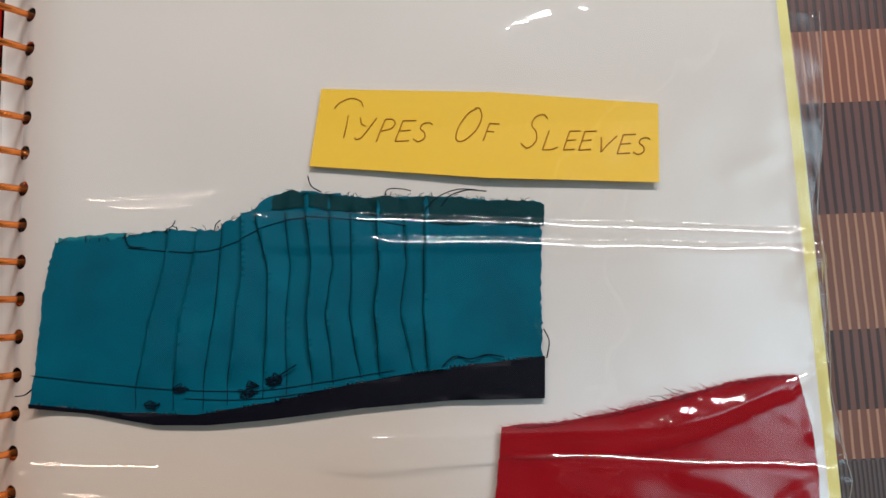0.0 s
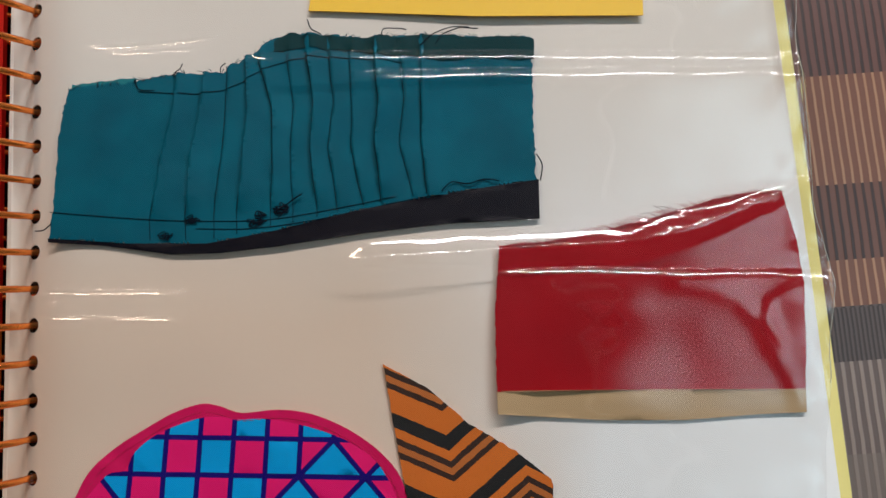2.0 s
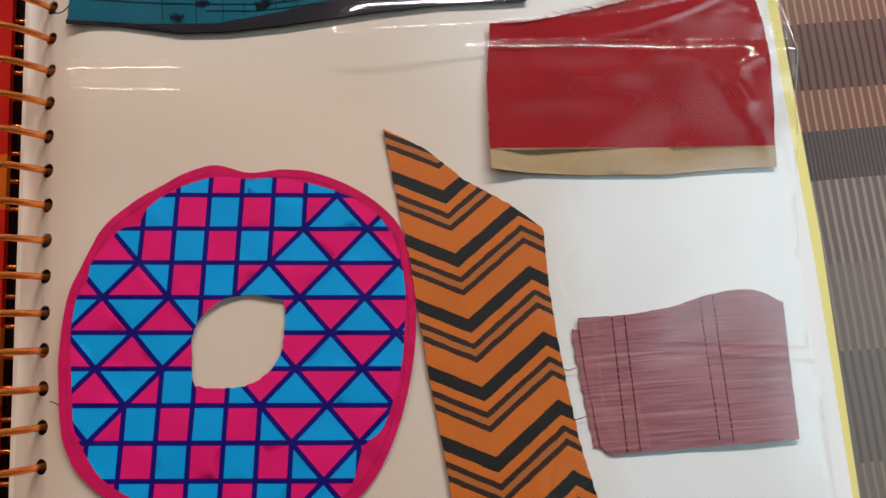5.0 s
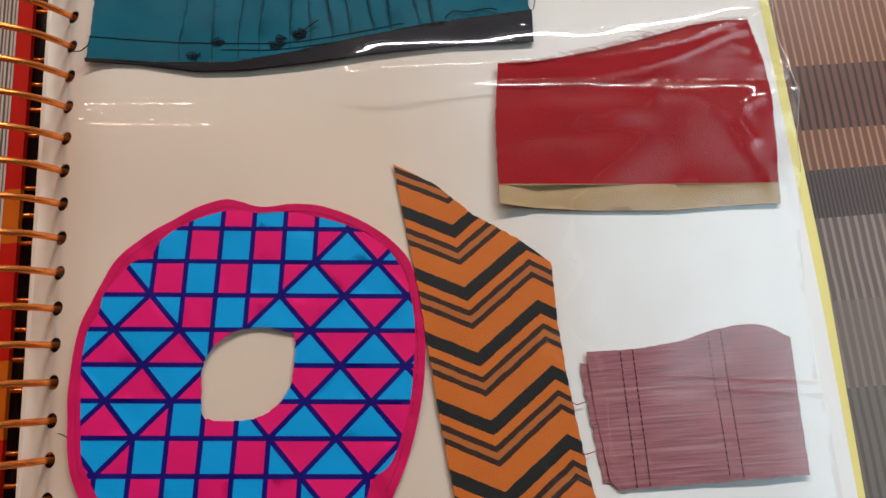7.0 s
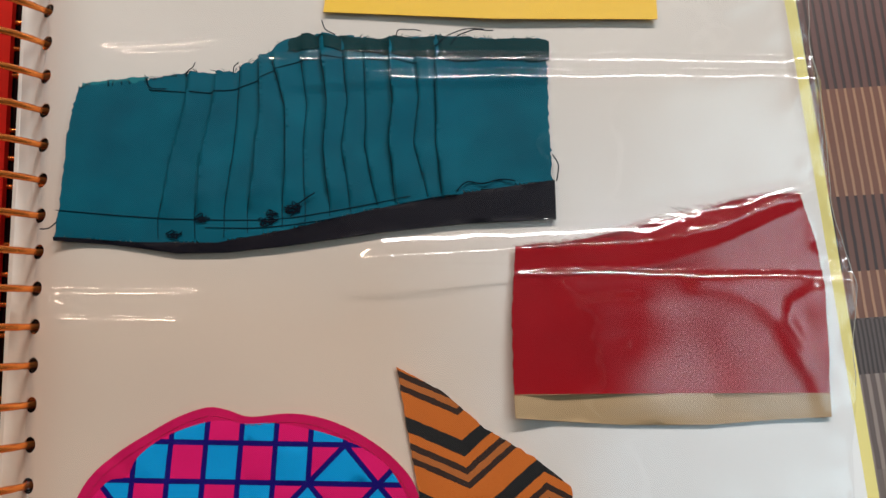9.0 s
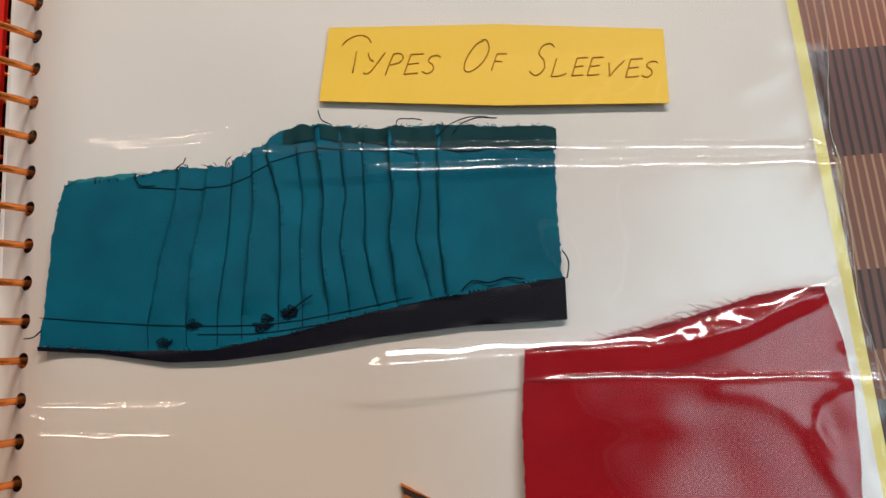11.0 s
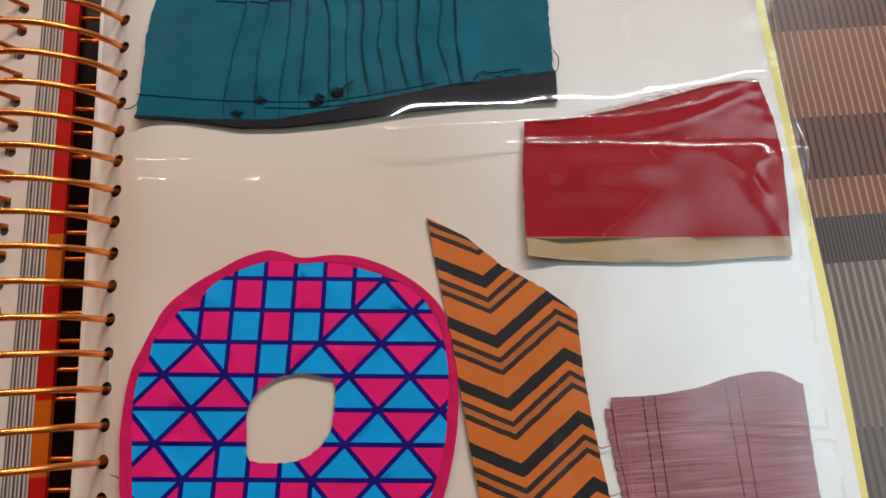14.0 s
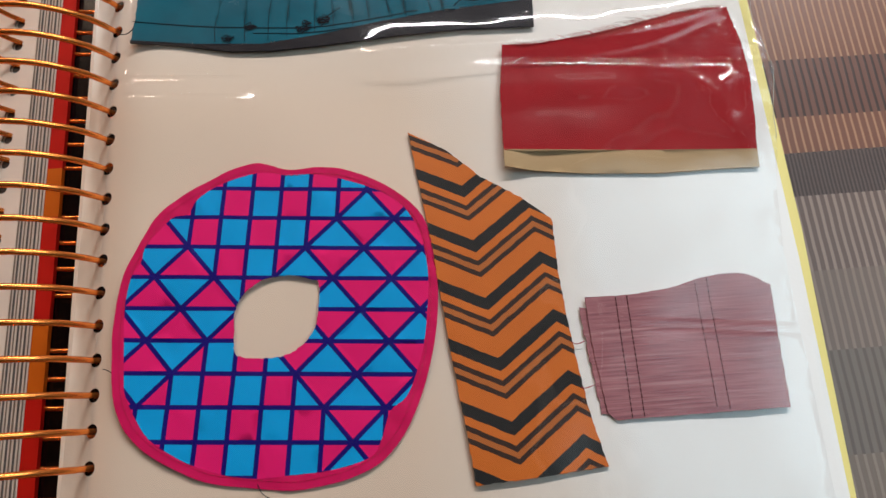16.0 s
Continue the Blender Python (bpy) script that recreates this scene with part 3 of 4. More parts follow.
def on_teal(l, lift=0.12):
    return [(x, y, teal_z(x, y) + lift) for x, y in l]


# thin dark tubes along the pleats, the folds' shade put into colour
part("fold_shade", tube_mesh([on_teal([(pleat_x(i, y) - 0.1, y) for y in np.arange(hem_y(pleat_x(i, -30)) + 1.0, 4.5 + 5 * math.exp(-((i - 5) / 4) ** 2), 0.8)], 0.06) for i in range(len(PLEATS))], 0.11, 5), THREAD_FOLD, teal_body, "dark lines for the shade along the folds")
row_low = smooth([(6.6, -28.8), (26.0, -31.6), (42.6, -33.5), (60.6, -34.4), (74.5, -33.3), (95.3, -30.6)], 14, False)
row_low2 = smooth([(44.0, -35.6), (58.0, -36.4), (74.5, -35.2), (96.0, -32.0), (104, -31.0)], 14, False)
row_top = smooth([(29.5, 1.9), (46.5, 0.1), (56.4, 2.4), (63.5, 5.7), (73.5, 7.8), (87.8, 6.7), (99.2, 4.9)], 14, False)
part("stitching", tube_mesh([on_teal(l, 0.14) for l in (row_low, row_low2, row_top)], 0.12, 5), THREAD_FOLD, teal_body, "dark running stitches")


part("seam_allowance", sheet(frayed(frayed([(66, 9.8), (73.5, 10.4), (88, 9.0), (98, 6.6), (110, 5.2), (133.2, 4.0), (133.5, 9.3), (119.4, 10.6), (102.3, 12.2), (88, 12.1), (79.3, 13.5), (70.7, 14.5), (66, 13.2)], 0.55, 3.2, 21), 0.2, 0.9, 14), step=1.5, z=lambda x, y: teal_z(x, y) + 0.3, thick=0.25), TEAL_DARK, teal, "darker seam allowance")


def tangle(x, y, size, seed, turns=26):
    r = random.Random(seed)
    return smooth([(x + r.gauss(0, size), y + r.gauss(0, size * 0.55)) for _ in range(turns)], 5, False)


part("thread_knot", tube_mesh([on_teal(tangle(43.0, -33.4, 1.1, 1), 0.4), on_teal(tangle(59.8, -34.8, 1.2, 3), 0.4), on_teal(tangle(60.4, -33.2, 0.9, 5, 18), 0.5), on_teal(tangle(66.0, -32.4, 1.3, 8), 0.4), on_teal(tangle(36.4, -37.0, 1.2, 6, 16), 0.4)], 0.13, 5), THREAD_DARK, teal_body)
ends = [smooth([(64, -33.0), (68.0, -30.4), (71.5, -28.4)], 5, False), smooth([(107, -30.0), (110, -27.8), (114, -28.6), (118, -27.6), (122, -28.4)], 5, False), smooth([(108, 9.4), (110.5, 12.3), (115, 13.4), (119.5, 13.0)], 5, False), smooth([(78, 14.2), (75.5, 15.8), (74.6, 18.6)], 5, False), smooth([(7.5, -32.0), (5.4, -33.4), (3.2, -33.6)], 5, False), smooth([(132, -22), (133.2, -25), (132.4, -29)], 5, False)]
for l in ends:
    part("loose_thread", tube_mesh([[(x, y, 1.9 + 0.3 * math.sin(x)) for x, y in l]], 0.17, 5), THREAD_DARK, teal)
part("under_layer", sheet(frayed([(11.8, 2.6), (28.4, 3.4), (29.0, 5.9), (20.0, 5.4), (12.2, 4.9)], 0.25, 0.9, 31), step=1.5, z=lambda x, y: 0.95, thick=0.25), TEAL_PALE, teal, "paler layer showing along the raw edge")
for l in ([(28.6, 5.0), (29.6, 2.6), (31.6, 1.9), (34.0, 1.8)], [(38.5, 5.6), (40.8, 6.6), (41.6, 8.2)], [(51.3, 5.2), (51.5, 6.8), (52.6, 8.0)], [(94.0, 12.2), (94.6, 14.0), (97.0, 14.4), (100.6, 13.6)], [(104.0, 8.6), (107.2, 11.8), (112.0, 13.6), (117.0, 13.4)]):
    part("loose_thread", tube_mesh([[(x, y, teal_z(x, y) + 0.5) for x, y in smooth(l, 5, False)]], 0.15, 5), THREAD_DARK, teal)
rnd = random.Random(11)
fr = []
for (x0, y0), (x1, y1) in zip(TEAL_TOP, TEAL_TOP[1:]):
    for _ in range(int(math.dist((x0, y0), (x1, y1)) * 0.8)):
        t = rnd.random()
        x, y = x0 + (x1 - x0) * t, y0 + (y1 - y0) * t
        a = rnd.uniform(-1.2, 1.2)
        l = rnd.uniform(0.5, 2.0)
        fr.append([(x, y - 0.5, 1.2), (x + l * math.sin(a) * 0.5, y + l * math.cos(a) * 0.4, 1.3), (x + l * math.sin(a) * 1.2, y + l * math.cos(a) * 0.7, 1.2)])
part("frayed_edge", tube_mesh(fr, 0.09, 4), THREAD_TEAL, teal_body)

# ---------------------------------------------------------------- red sample
RED_OUT = [(120.7, -45.0), (133.4, -44.6), (147.9, -42.6), (162.6, -39.8), (176.0, -36.6), (186.4, -35.3), (193.9, -35.5), (195.9, -48.4), (196.4, -58.6), (194.8, -72.4), (193.2, -85.6), (157.2, -83.4), (117.3, -81.2), (118.3, -62)]
RED_LOW = [(117.2, -86.5), (126.6, -87.8), (142.7, -89.7), (163.0, -91.0), (180.9, -90.8), (192.9, -91.0)]
red = thing("red_sleeve_sample", (0, 0, PAGE_Z), "crimson satin sleeve sample with cream hem and frayed top", "fabric sample", group="sewing samples on the page")
red_z = lambda x, y: 1.1 + 2.0 * max(0.0, (127 - x) / 10) + wave(x, y, 0.8, 26, 12) + wave(x, y, 0.2, 8, 3)
red_body = part("body", sheet(frayed(RED_OUT[::-1], 0.15, 0.9, 5), step=1.6, z=red_z, thick=0.4), RED, red)
part("hem", sheet(([(117.3, -81.0), (157.2, -83.2), (193.2, -85.4)] + RED_LOW[::-1])[::-1], step=1.6, z=lambda x, y: red_z(x, y) + 0.2 - 0.05 * abs(y + 85), thick=0.5), CREAM, red, "cream hem band")
fr, dark_ends = [], []
for (x0, y0), (x1, y1) in zip(RED_OUT[:6], RED_OUT[1:7]):
    for _ in range(int(math.dist((x0, y0), (x1, y1)) * 3.2)):
        t = rnd.random()
        x, y = x0 + (x1 - x0) * t, y0 + (y1 - y0) * t
        l = rnd.uniform(0.4, 2.4) * (1.2 if 140 < x < 172 else 0.6)
        long_one = 157 < x < 171 and rnd.random() < 0.13
        l *= 1.7 if long_one else 1.0
        (dark_ends if long_one else fr).append([(x + 1.0, y - 0.5, 1.5), (x - l * 0.5, y + l * 0.22, 1.7), (x - l, y + l * rnd.uniform(0.15, 0.6), 1.4)])
part("frayed_edge", tube_mesh(fr, 0.045, 4, True), THREAD_RED, red_body, "fine red fringe along the raw edge")
for l in dark_ends:
    part("loose_thread", tube_mesh([l], 0.09, 4, True), THREAD_BROWN, red_body, "longer dark thread end")

# ---------------------------------------------------------------- round collar sample
RING = [(44.1, -79.5), (37.1, -81.4), (29.0, -85.4), (21.8, -89.6), (16.0, -94.9), (11.5, -103.4), (8.1, -111.1), (6.7, -119.1), (6.1, -127.0), (6.4, -137.8), (7.3, -145.5), (10.0, -152.5), (15.4, -158.7), (22.9, -163.7), (31.8, -167.9), (42.1, -170.0), (53.8, -171.6), (61.9, -171.0), (69.3, -169.6), (76.9, -166.3), (83.2, -159.9), (88.2, -150.6), (92.0, -139.7), (94.4, -128.1), (95.0, -116.0), (93.2, -102.0), (88.3, -94.3), (80.4, -88.0), (71.5, -83.7), (63.3, -82.1), (54.3, -82.3), (48.6, -80.3)]
TURN_IN = [(48.6, -82.8), (44.1, -82.9), (37.9, -84.4), (32.3, -86.7), (27.8, -90.2), (25.4, -94.2), (20.8, -95.2), (14.2, -102.6), (12.9, -107.3), (10.2, -112.2), (9.0, -120.8), (9.4, -131.1), (9.7, -139.6), (10.4, -144.5), (13.6, -151.1), (17.1, -156.2), (22.8, -160.4), (28.4, -163.5), (36.9, -166.6), (45.0, -168.0), (53.9, -167.8), (63.5, -167.4), (73.5, -165.2), (77.0, -161.3), (79.8, -153.8), (84.3, -150.3), (87.5, -144.0), (90.2, -135.7), (91.6, -127.1), (92.6, -117.5), (92.0, -108.7), (90.2, -101.8), (85.8, -94.8), (79.5, -90.4), (70.6, -86.7), (60.8, -84.2), (53.5, -83.9)]
NECK = [(44.9, -115.8), (39.2, -122.0), (38.8, -130.7), (39.6, -135.9), (48.2, -137.1), (52.8, -136.6), (57.5, -134.0), (60.6, -129.8), (61.8, -124.3), (62.0, -117.0), (59.4, -115.9), (53.1, -114.3)]
O, U, V = Vector((27.58, -86.29)), Vector((8.19, -0.65)), Vector((-0.87, -8.84))
PRINT = ["PPPBPBPBPP", "PPBPBPBuvu", "PnPBPBuvuv", "nmnPBuvuvu", "mnmnPPuvuv", "nmnmPuvuvu", "mnmBPvuvuv", "nmBPBPvuvu", "PBPBPBPvuP", "PPBPBPBuvP"]
follow = {"u": "v", "v": "u", "n": "m", "m": "n"}
PRINT = [follow.get(r[0], "P") + r + follow.get(r[-1], "P") for r in PRINT]
det = U.x * V.y - U.y * V.x


def to_grid(x, y):
    dx, dy = x - O.x, y - O.y
    return (dx * V.y - dy * V.x) / det, (U.x * dy - U.y * dx) / det


def cell(c, r):
    return PRINT[r + 1][c + 3] if -3 <= c <= 8 and -1 <= r <= 8 else "P"


def grid_edges():
    """The printed lines as pairs of grid points."""
    out = []
    for r in range(-1, 9):
        for c in range(-3, 9):
            k = cell(c, r)
            if not (k == "P" and cell(c, r - 1) == "P"):
                out.append(((c, r), (c + 1, r)))
            l = cell(c - 1, r)
            if (k in "BP" or l in "BP") and not (k == "P" and l == "P") and not (k == "P" and l in "mv") and not (l == "P" and k in "n"):
                out.append(((c, r), (c, r + 1)))
            if k in "um":
                out.append(((c, r + 1), (c + 1, r)))
            if k in "vn":
                out.append(((c, r), (c + 1, r + 1)))
    for c in range(-2, 8):
        if cell(c, 8) != "P":
            out.append(((c, 9), (c + 1, 9)))
    return out


ring_line = smooth(RING, 5)
neck_line = frayed(smooth(NECK, 3), 0.16, 0.8, 15)
inner = smooth(TURN_IN, 4)
HALF = 0.62
segs = [(O + U * a[0] + V * a[1], O + U * b[0] + V * b[1]) for a, b in grid_edges()]
strips = []
for a, b in segs:
    d = (b - a).normalized()
    nn = Vector((-d.y, d.x)) * HALF
    e = d * HALF * 0.6
    strips += [[tuple(a + nn - e), tuple(b + nn + e)], [tuple(a - nn - e), tuple(b - nn + e)]]
SA = np.array([tuple(a) for a, _ in segs])
SB = np.array([tuple(b) for _, b in segs])


def print_slot(x, y):
    p = np.array((x, y))
    d = SB - SA
    t = np.clip(((p - SA) * d).sum(1) / (d * d).sum(1), 0, 1)
    if np.sqrt((((SA + d * t[:, None]) - p) ** 2).sum(1).min()) < HALF:
        return 2
    u, v = to_grid(x, y)
    c, r = math.floor(u), math.floor(v)
    k, fu, fv = cell(c, r), u - c, v - r
    blue = k == "B" or (k == "u" and fu + fv > 1) or (k == "v" and fv > fu) or (k == "n" and fu > fv) or (k == "m" and fu + fv < 1)
    return 1 if blue else 0


collar = thing("collar_sample", (0, 0, PAGE_Z), "round pink and blue geometric print collar with neck opening", "fabric sample", group="sewing samples on the page")
collar_z = lambda x, y: 1.0 + wave(x, y, 0.4, 20, 21) + wave(x, y, 0.32, 6, 22)
print_cloth = part("printed_cloth", sheet(inner, holes=[neck_line], lines=[s for s in strips if inside(inner, [s[0][0], s[1][0]], [s[0][1], s[1][1]]).any()], step=2.2, z=collar_z, thick=0.3, sort=print_slot), [PINK, BLUE, NAVY_LINE], collar)


def turn_z(x, y):
    """Small pulls across the turned edge."""
    a = math.atan2(y + 125, x - 51)
    return 0.10 * math.sin(a * 34 + 2.0 * math.sin(a * 5)) * min(math.hypot(x - 51, y + 125) / 40, 1) ** 6


binding = part("binding", sheet(ring_line, holes=[inner], step=1.0, z=lambda x, y: collar_z(x, y) - 0.03 + turn_z(x, y), thick=0.3), BINDING, collar, "turned crimson-pink edge")

seam_ring = [(p[0] - (p[0] - 51) * 0.045, p[1] - (p[1] + 125) * 0.045) for p in ring_line]
# short deep pink tubes draw the darker crease inside the turned edge
stitches = []
for i in range(0, len(seam_ring) - 1):
    a, b = Vector(seam_ring[i]), Vector(seam_ring[i + 1])
    stitches.append([(*(a.lerp(b, t)), collar_z(*a.lerp(b, t)) + 0.08 + turn_z(*a.lerp(b, t))) for t in (0.1, 0.5, 0.8)])
part("edge_fold_line", tube_mesh(stitches, 0.07, 4), PINK_DARK, binding, "deep pink line for the crease inside the turned edge")

raw = []
for i, p in enumerate(neck_line):
    d = (Vector((51, -125)) - Vector(p)).normalized()
    q = Vector(p) + d * rnd.uniform(0.3, 0.9) + Vector((rnd.uniform(-0.3, 0.3), rnd.uniform(-0.3, 0.3)))
    raw.append([(*p, collar_z(*p) - 0.1), (*q, collar_z(*q) - 0.25)])
part("raw_edge", tube_mesh(raw, 0.09, 4, True), THREAD_PALE, print_cloth, "pale raw threads round the neck opening")

# ---------------------------------------------------------------- zigzag sample
ZIG = [(89.7, -72.6), (100.7, -79.5), (110.0, -88.4), (121.7, -96.3), (129.2, -103.0), (129.1, -120.0), (130.0, -134.7), (131.4, -147.3), (132.8, -159.4), (135.6, -172.0), (118.2, -173.3), (100.8, -174.1), (99.5, -159.7), (97.3, -141.6), (95.6, -124.1), (94.3, -109.1), (92.2, -92.5)]
zig = part("zigzag_sample", sheet(frayed(ZIG[::-1], 0.15, 0.9, 6), step=1.8, z=lambda x, y: 1.2 + wave(x, y, 0.6, 25, 31), thick=0.5), ZIGZAG)
zig.location.z = PAGE_Z
tagged(zig, "orange cloth strip with black zigzag stripes and pointed end", "fabric sample", group="sewing samples on the page")

# ---------------------------------------------------------------- mauve sample
MAUVE_OUT = [(135.5, -126.7), (146.2, -127.0), (159.2, -125.9), (169.4, -123.5), (177.7, -122.9), (182.4, -123.6), (188.2, -127.0), (187.2, -142.1), (186.8, -155.9), (186.5, -160.6), (139.4, -160.6), (137.4, -158.5), (135.8, -139.8)]
mauve = thing("mauve_sleeve_sample", (0, 0, PAGE_Z), "dusty mauve thin cloth sample with stitched tucks", "fabric sample", group="sewing samples on the page")
mauve_z = lambda x, y: 1.3 + wave(x, y, 0.5, 18, 41)
mauve_body = part("body", sheet(frayed((smooth(MAUVE_OUT[:7], 4, False) + MAUVE_OUT[7:])[::-1], 0.12, 0.9, 7), step=1.5, z=mauve_z, thick=0.4), MAUVE, mauve)
part("under_layer", sheet(frayed([(133.6, -129.6), (170, -129), (170, -158.4), (135.8, -158.8)][::-1], 0.3, 0.7, 9), step=4, z=lambda x, y: 0.7, thick=0.3), MAUVE, mauve, "lower layer showing at the side")
for a, b in ((144.0, -127.2), (147.2, -127.1), (167.0, -124.4), (170.4, -123.6)):
    dashes = []
    y = b
    while y > -159.5:
        dashes.append([(a - (b - y) * 0.01, y, mauve_z(a, y) + 0.12), (a - (b - y) * 0.01, y - 1.1, mauve_z(a, y - 1.1) + 0.12)])
        y -= 1.6
    part("tuck_stitching", tube_mesh(dashes, 0.13, 4), THREAD_BROWN, mauve_body)

for l in ([(133.8, -139.0), (131.6, -139.6), (130.4, -139.0)], [(134.6, -151.0), (132.4, -151.6), (131.2, -151.2)]):
    part("loose_thread", tube_mesh([[(x, y, 1.2) for x, y in smooth(l, 4, False)]], 0.12, 4), THREAD_RED, mauve)
tail = smooth([(45.0, -169.4), (46.5, -172.0), (50.5, -174.0), (55.0, -174.2)], 5, False)
part("loose_thread", tube_mesh([[(x, y, 0.9) for x, y in tail]], 0.12, 4), THREAD_DARK, collar)
tail = smooth([(7.4, -139.0), (5.6, -137.4), (4.0, -136.8)], 5, False)
part("loose_thread", tube_mesh([[(x, y, 0.9) for x, y in tail]], 0.12, 4), THREAD_DARK, collar)

# ---------------------------------------------------------------- clear sleeve over the page
CREASES = [  # middle line, width, steepest slope (below zero: a hollow one): long folds that face away from the viewer
    ([(60, 8.0), (80, 7.3), (134, 3.6), (203, -1.0)], 3.2, 0.62),
    ([(88, 0.8), (134, -1.5), (203, -5.5)], 3.4, 0.62),
    ([(18, 13.6), (56, 14.2)], 2.0, 0.6),
    ([(24, 11.4), (50, 11.2)], 1.8, 0.6),
    ([(80, -40.5), (105, -41.0), (151, -41.0), (173, -38.3), (195, -33.2), (203, -31.5)], 12.0, -0.5),
    ([(84, -48.9), (98, -50.2), (119, -51.9), (155, -54.7), (203, -58.0)], 3.2, 0.66),
    ([(2, -49.8), (46, -52.8)], 3.0, 0.62),
    ([(2, -56.4), (46, -59.8)], 3.0, 0.62),
    ([(3, -50.5), (22, -57.5)], 1.6, 0.6),
    ([(130, -132.6), (203, -140.6)], 1.9, 0.3),
    ([(130, -135.0), (203, -144.0)], 1.9, 0.3),
]


def crease_at(c, x):
    """Middle line, width and strength of a crease at x."""
    pts, w, steep = c
    x0, x1 = pts[0][0], pts[-1][0]
    y = float(np.interp(x, [p[0] for p in pts], [p[1] for p in pts]))
    fade = min(max((x - x0 + 6) / 14, 0), 1) * (1 if x1 > 200 else min(max((x1 + 6 - x) / 14, 0), 1))
    if steep < 0:
        w = float(np.interp(x, (160, 200), (w, 3.0)))
    return y + wave(x, 0, 0.45, 22, pts[0][1]), w, steep * fade


DENTS = [(146, 58, 3), (4.5, -53, 3.5)]   # puckers of the film: place, radius


RIDGES = [  # thin folds: middle line, width, height
    ([(164, -57.8), (172, -59.6), (178.4, -62.7), (182.6, -68), (185.4, -75), (188.3, -81), (190.6, -90)], 2.4, 0.34),
    ([(203, -60), (196, -60), (190.2, -61.4), (186, -63.9), (184.6, -67.7), (187.5, -73.7)], 1.5, 0.36),
    ([(194.9, -50.1), (198.7, -51), (201, -54.1), (198, -54.8)], 1.0, 0.75),
    ([(190, -39), (194, -37), (198, -34), (201, -33.4)], 1.1, 0.7),
]
UPPER_RIDGES = [
    ([(114, 46), (121, 49), (128, 53.5), (137, 57)], 2.0, 0.6),
    ([(181, 15), (188, 17.5), (197, 21)], 2.4, 0.35),
]


def off_line(x, y, pts):
    """Distance from a polyline."""
    best = 99.0
    for (x0, y0), (x1, y1) in zip(pts, pts[1:]):
        dx, dy = x1 - x0, y1 - y0
        t = min(max(((x - x0) * dx + (y - y0) * dy) / (dx * dx + dy * dy), 0), 1)
        best = min(best, math.hypot(x - x0 - t * dx, y - y0 - t * dy))
    return best


def film_z(x, y):
    h = 3.3 + wave(x, y, 0.9, 55, 51) + wave(x, y, 0.45, 21, 52) + wave(x, y, 0.14, 10, 57)
    # a shallow trough over the red sample
    if 96 < x < 168 and -92 < y < -52:
        d = y + 69 + wave(x, 0, 1.2, 16, 58)
        q = min((x - 96) / 16, 1) * min((168 - x) / 20, 1)
        q *= q * (3 - 2 * q)
        if d >= 0:
            reach = max(crease_at(CREASES[5], x)[0] - 2.2 + 69, 4.0)
            p = min(d / reach, 1)
            h += 0.6 * q * (p / 0.5 if p < 0.5 else 0.5 + 0.5 * math.cos((p - 0.5) / 0.5 * math.pi))
        else:
            h += 0.8 * q * math.sin(min(-d / 23, 1) * math.pi) ** 0.8
    # lifted over the red sample, higher towards its hem
    if 112 < x < 202 and -106 < y < -60:
        u = max((x - 112) / 76 if x < 188 else (202 - x) / 14, 0.0)
        fall = min(max((106 + y) / 20, 0), 1)
        fall *= fall * (3 - 2 * fall)
        h += 1.5 * min(u * 6, 1) * min(max((-61 - y) / 27, 0.0), 1) * fall
    if x > 100 and (-96 < y < -28 or 10 < y < 66):
        for pts, w, top in (RIDGES if y < 0 else UPPER_RIDGES):
            d = off_line(x, y, pts) / w
            if d < 3:
                h += top * math.exp(-d * d)
    for c in CREASES:
        yc, w, steep = crease_at(c, x)
        if steep == 0:
            continue
        d = y - yc
        top = abs(steep) * w * 0.5
        if d >= w / 2:
            continue
        if d > -w / 2:
            h += top * ((0.5 - d / w) ** 2 if steep < 0 else 1 - (d / w + 0.5) ** 2)
        elif d > -w / 2 - (5 if steep < 0 else 28):
            q = 1 - (-d - w / 2) / (5 if steep < 0 else 28)
            h += top * q * q * (3 - 2 * q)
    h -= 2.5 * max(0.0, (9 - x) / 9) ** 2
    for dx, dy, r in DENTS:
        q = ((x - dx) ** 2 * 0.5 + (y - dy) ** 2) / (r * r)
        if q < 1:
            h += 0.2 * r * (1 - q) ** 2 * (1 + 0.4 * noise.noise(Vector((x / 3, y / 3, dx))))
    if 146 < x < 197 and -50 < y < -36:
        q = min(1, (x - 146) / 20) * min(1, (y + 50) / 4) * min(1, (-36 - y) / 5)
        h += (0.32 * abs(wave(x * 0.6 + y * 0.8, y - x * 0.25, 1.0, 3.6, 60)) + wave(x, y, 0.05, 2.6, 61)) * q
    if x > 188:
        q = (x - 188) / 12
        h -= 0.35 * min(q * q, 1.5)
        calm = 1 - 0.6 * min(max((y - 5) / 15, 0), 1)
        h += (wave(x, y, 2.0, 15, 55) + wave(x, y, 1.0, 6, 56)) * min(q, 1) * calm
    return max(h, 0.4 + page_drop(x))


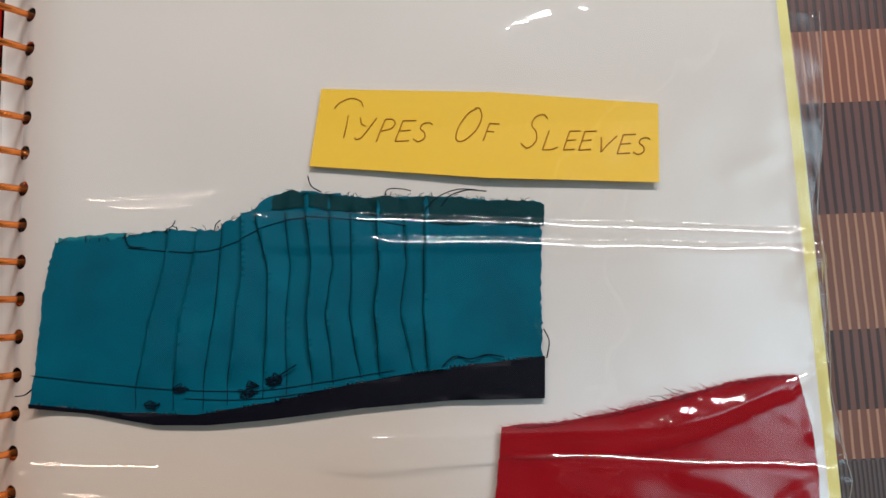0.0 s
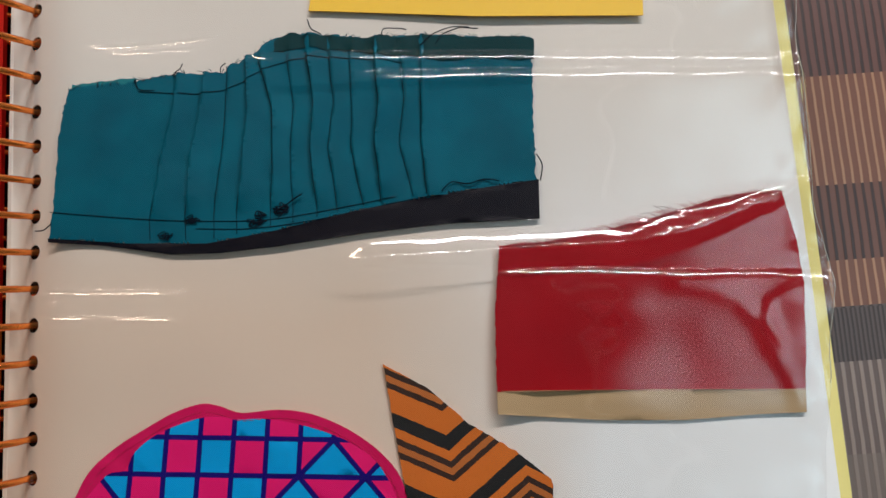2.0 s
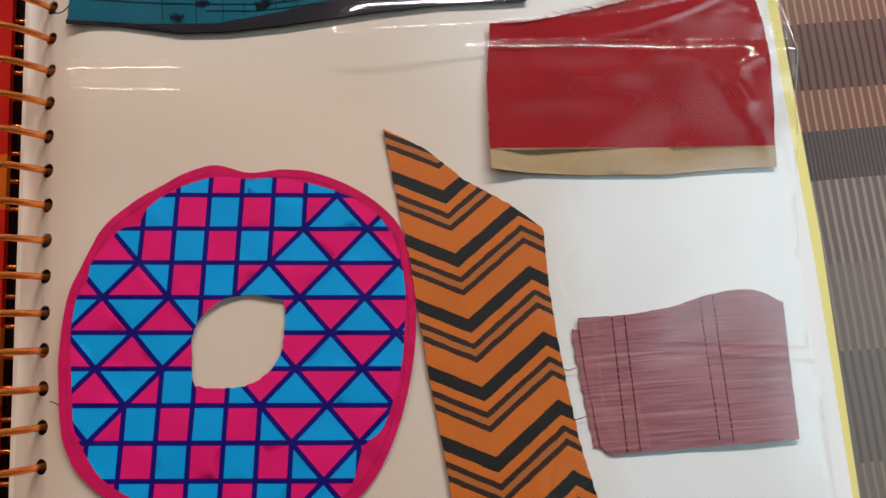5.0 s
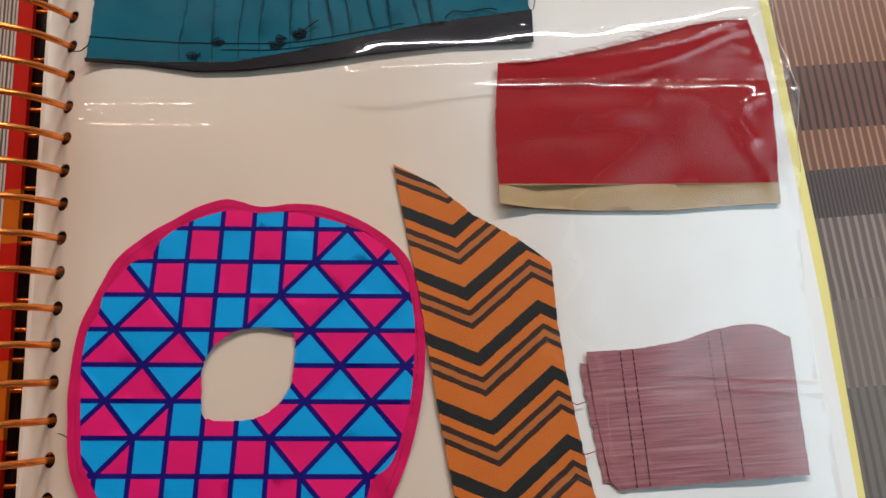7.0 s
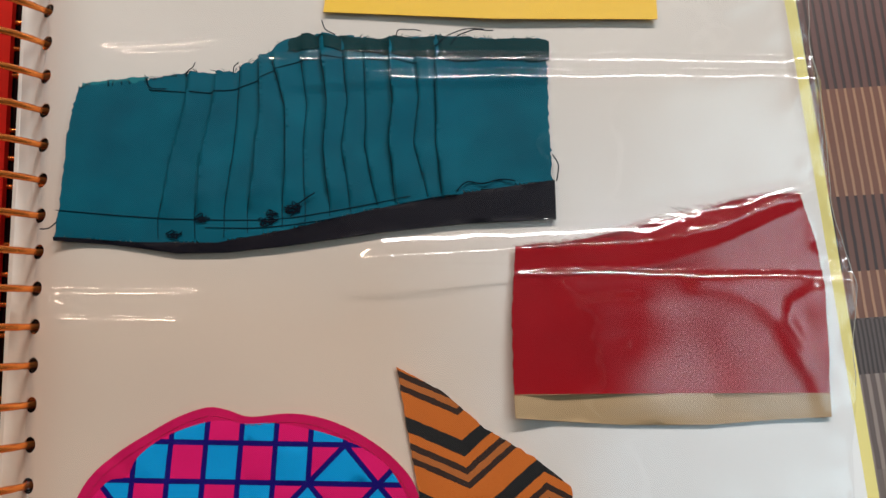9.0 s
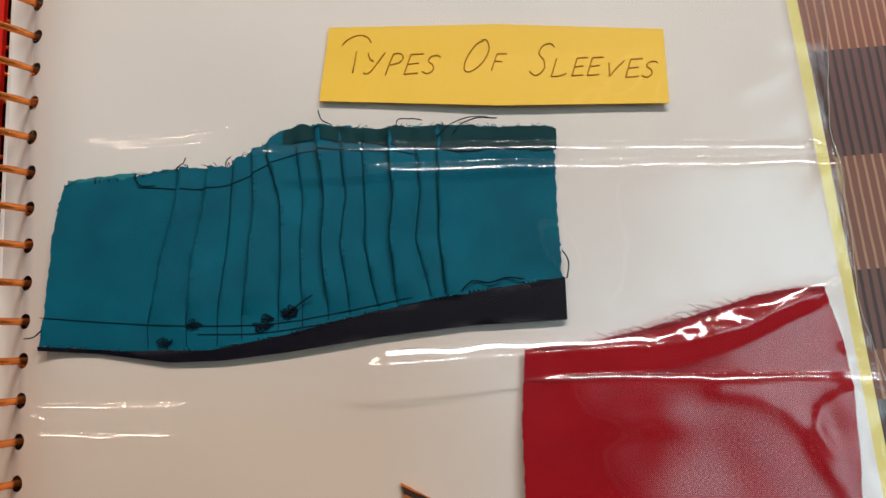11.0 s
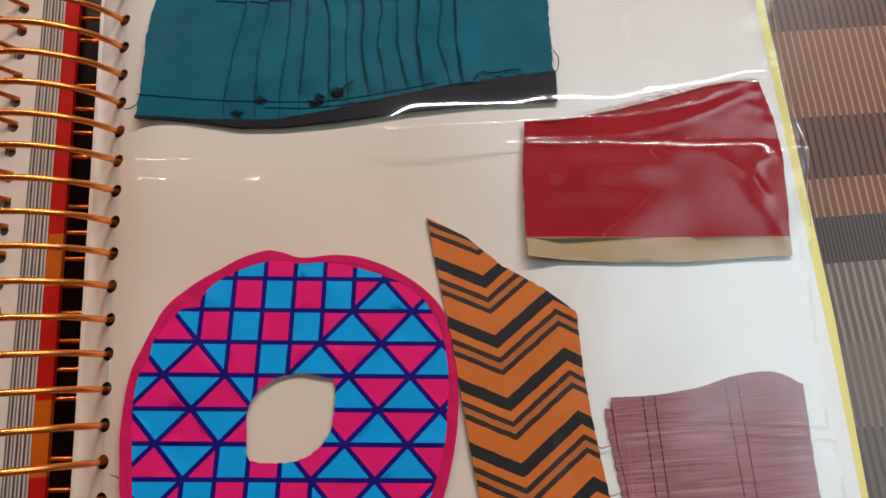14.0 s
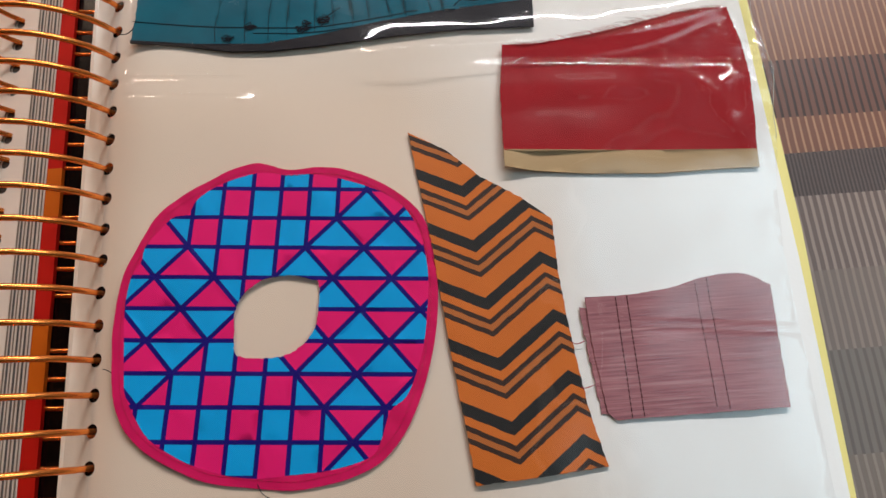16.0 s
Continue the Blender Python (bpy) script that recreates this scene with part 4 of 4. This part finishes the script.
FILM_OUT = [(2.5, BOTTOM + 4), (191.5, BOTTOM + 4), (192.3, -150), (193.5, -117), (195.6, -98), (198.0, -84), (199.6, -76), (201.4, -66), (202.6, -58), (202.4, -48), (201.6, -35), (201.8, 0), (203.4, 14), (205.0, 22), (206.8, 38), (208.0, 57), (200.8, 57.6), (200.2, TOP - 2), (2.5, TOP - 2)]
lines = []
for c in CREASES:
    x0, x1 = c[0][0][0], c[0][-1][0]
    for o in (-0.5, -0.35, -0.2, -0.1, 0.0, 0.1, 0.2, 0.35, 0.5, 0.56):
        xs = [x0 + (x1 - x0 - 4) * i / 60 for i in range(61)]
        lines.append([(x, crease_at(c, x)[0] + o * c[1]) for x in xs])
for pts, w, _ in RIDGES:
    # finer mesh along the thin folds
    mid_line = smooth(pts, 6, False)
    for o in (-1.5, -0.9, -0.4, 0.0, 0.4, 0.9, 1.5):
        side = []
        for i, p in enumerate(mid_line):
            a, b = Vector(mid_line[max(i - 1, 0)]), Vector(mid_line[min(i + 1, len(mid_line) - 1)])
            d = (b - a).normalized()
            side.append((p[0] - d.y * o * w, p[1] + d.x * o * w))
        lines.append(side)
for j in range(18):
    # and where it is crumpled
    lines.append([(130 + 0.9 * i, -49.6 + 0.85 * j + 0.2 * (i % 2)) for i in range(74)])
film = part("clear_sleeve", sheet(FILM_OUT, lines=lines, step=1.6, z=film_z, thick=0), FILM)
film.location.z = PAGE_Z
seam_line = smooth(FILM_OUT[5:16], 6, False)
seam = []
for x, y in seam_line:
    seam.append((x - 0.35, y, film_z(x - 0.35, y) + 0.1))
back = [(199.8, -30), (201.3, -30), (201.6, 0), (203.2, 14), (204.8, 22), (206.6, 38), (207.8, 56.6), (200.4, 57.0)]
part("back_sheet", sheet(back, step=2.5, z=lambda x, y: film_z(x, y) - 0.7 - 0.3 * wave(x, y, 0.5, 9, 3), thick=0), FILM, film, "second clear layer past the page edge")
part("edge_seam", tube_mesh([seam], 0.1, 6), FILM_EDGE, film, "welded clear edge")
tagged(film, "clear creased plastic sleeve over the page", "plastic sleeve")
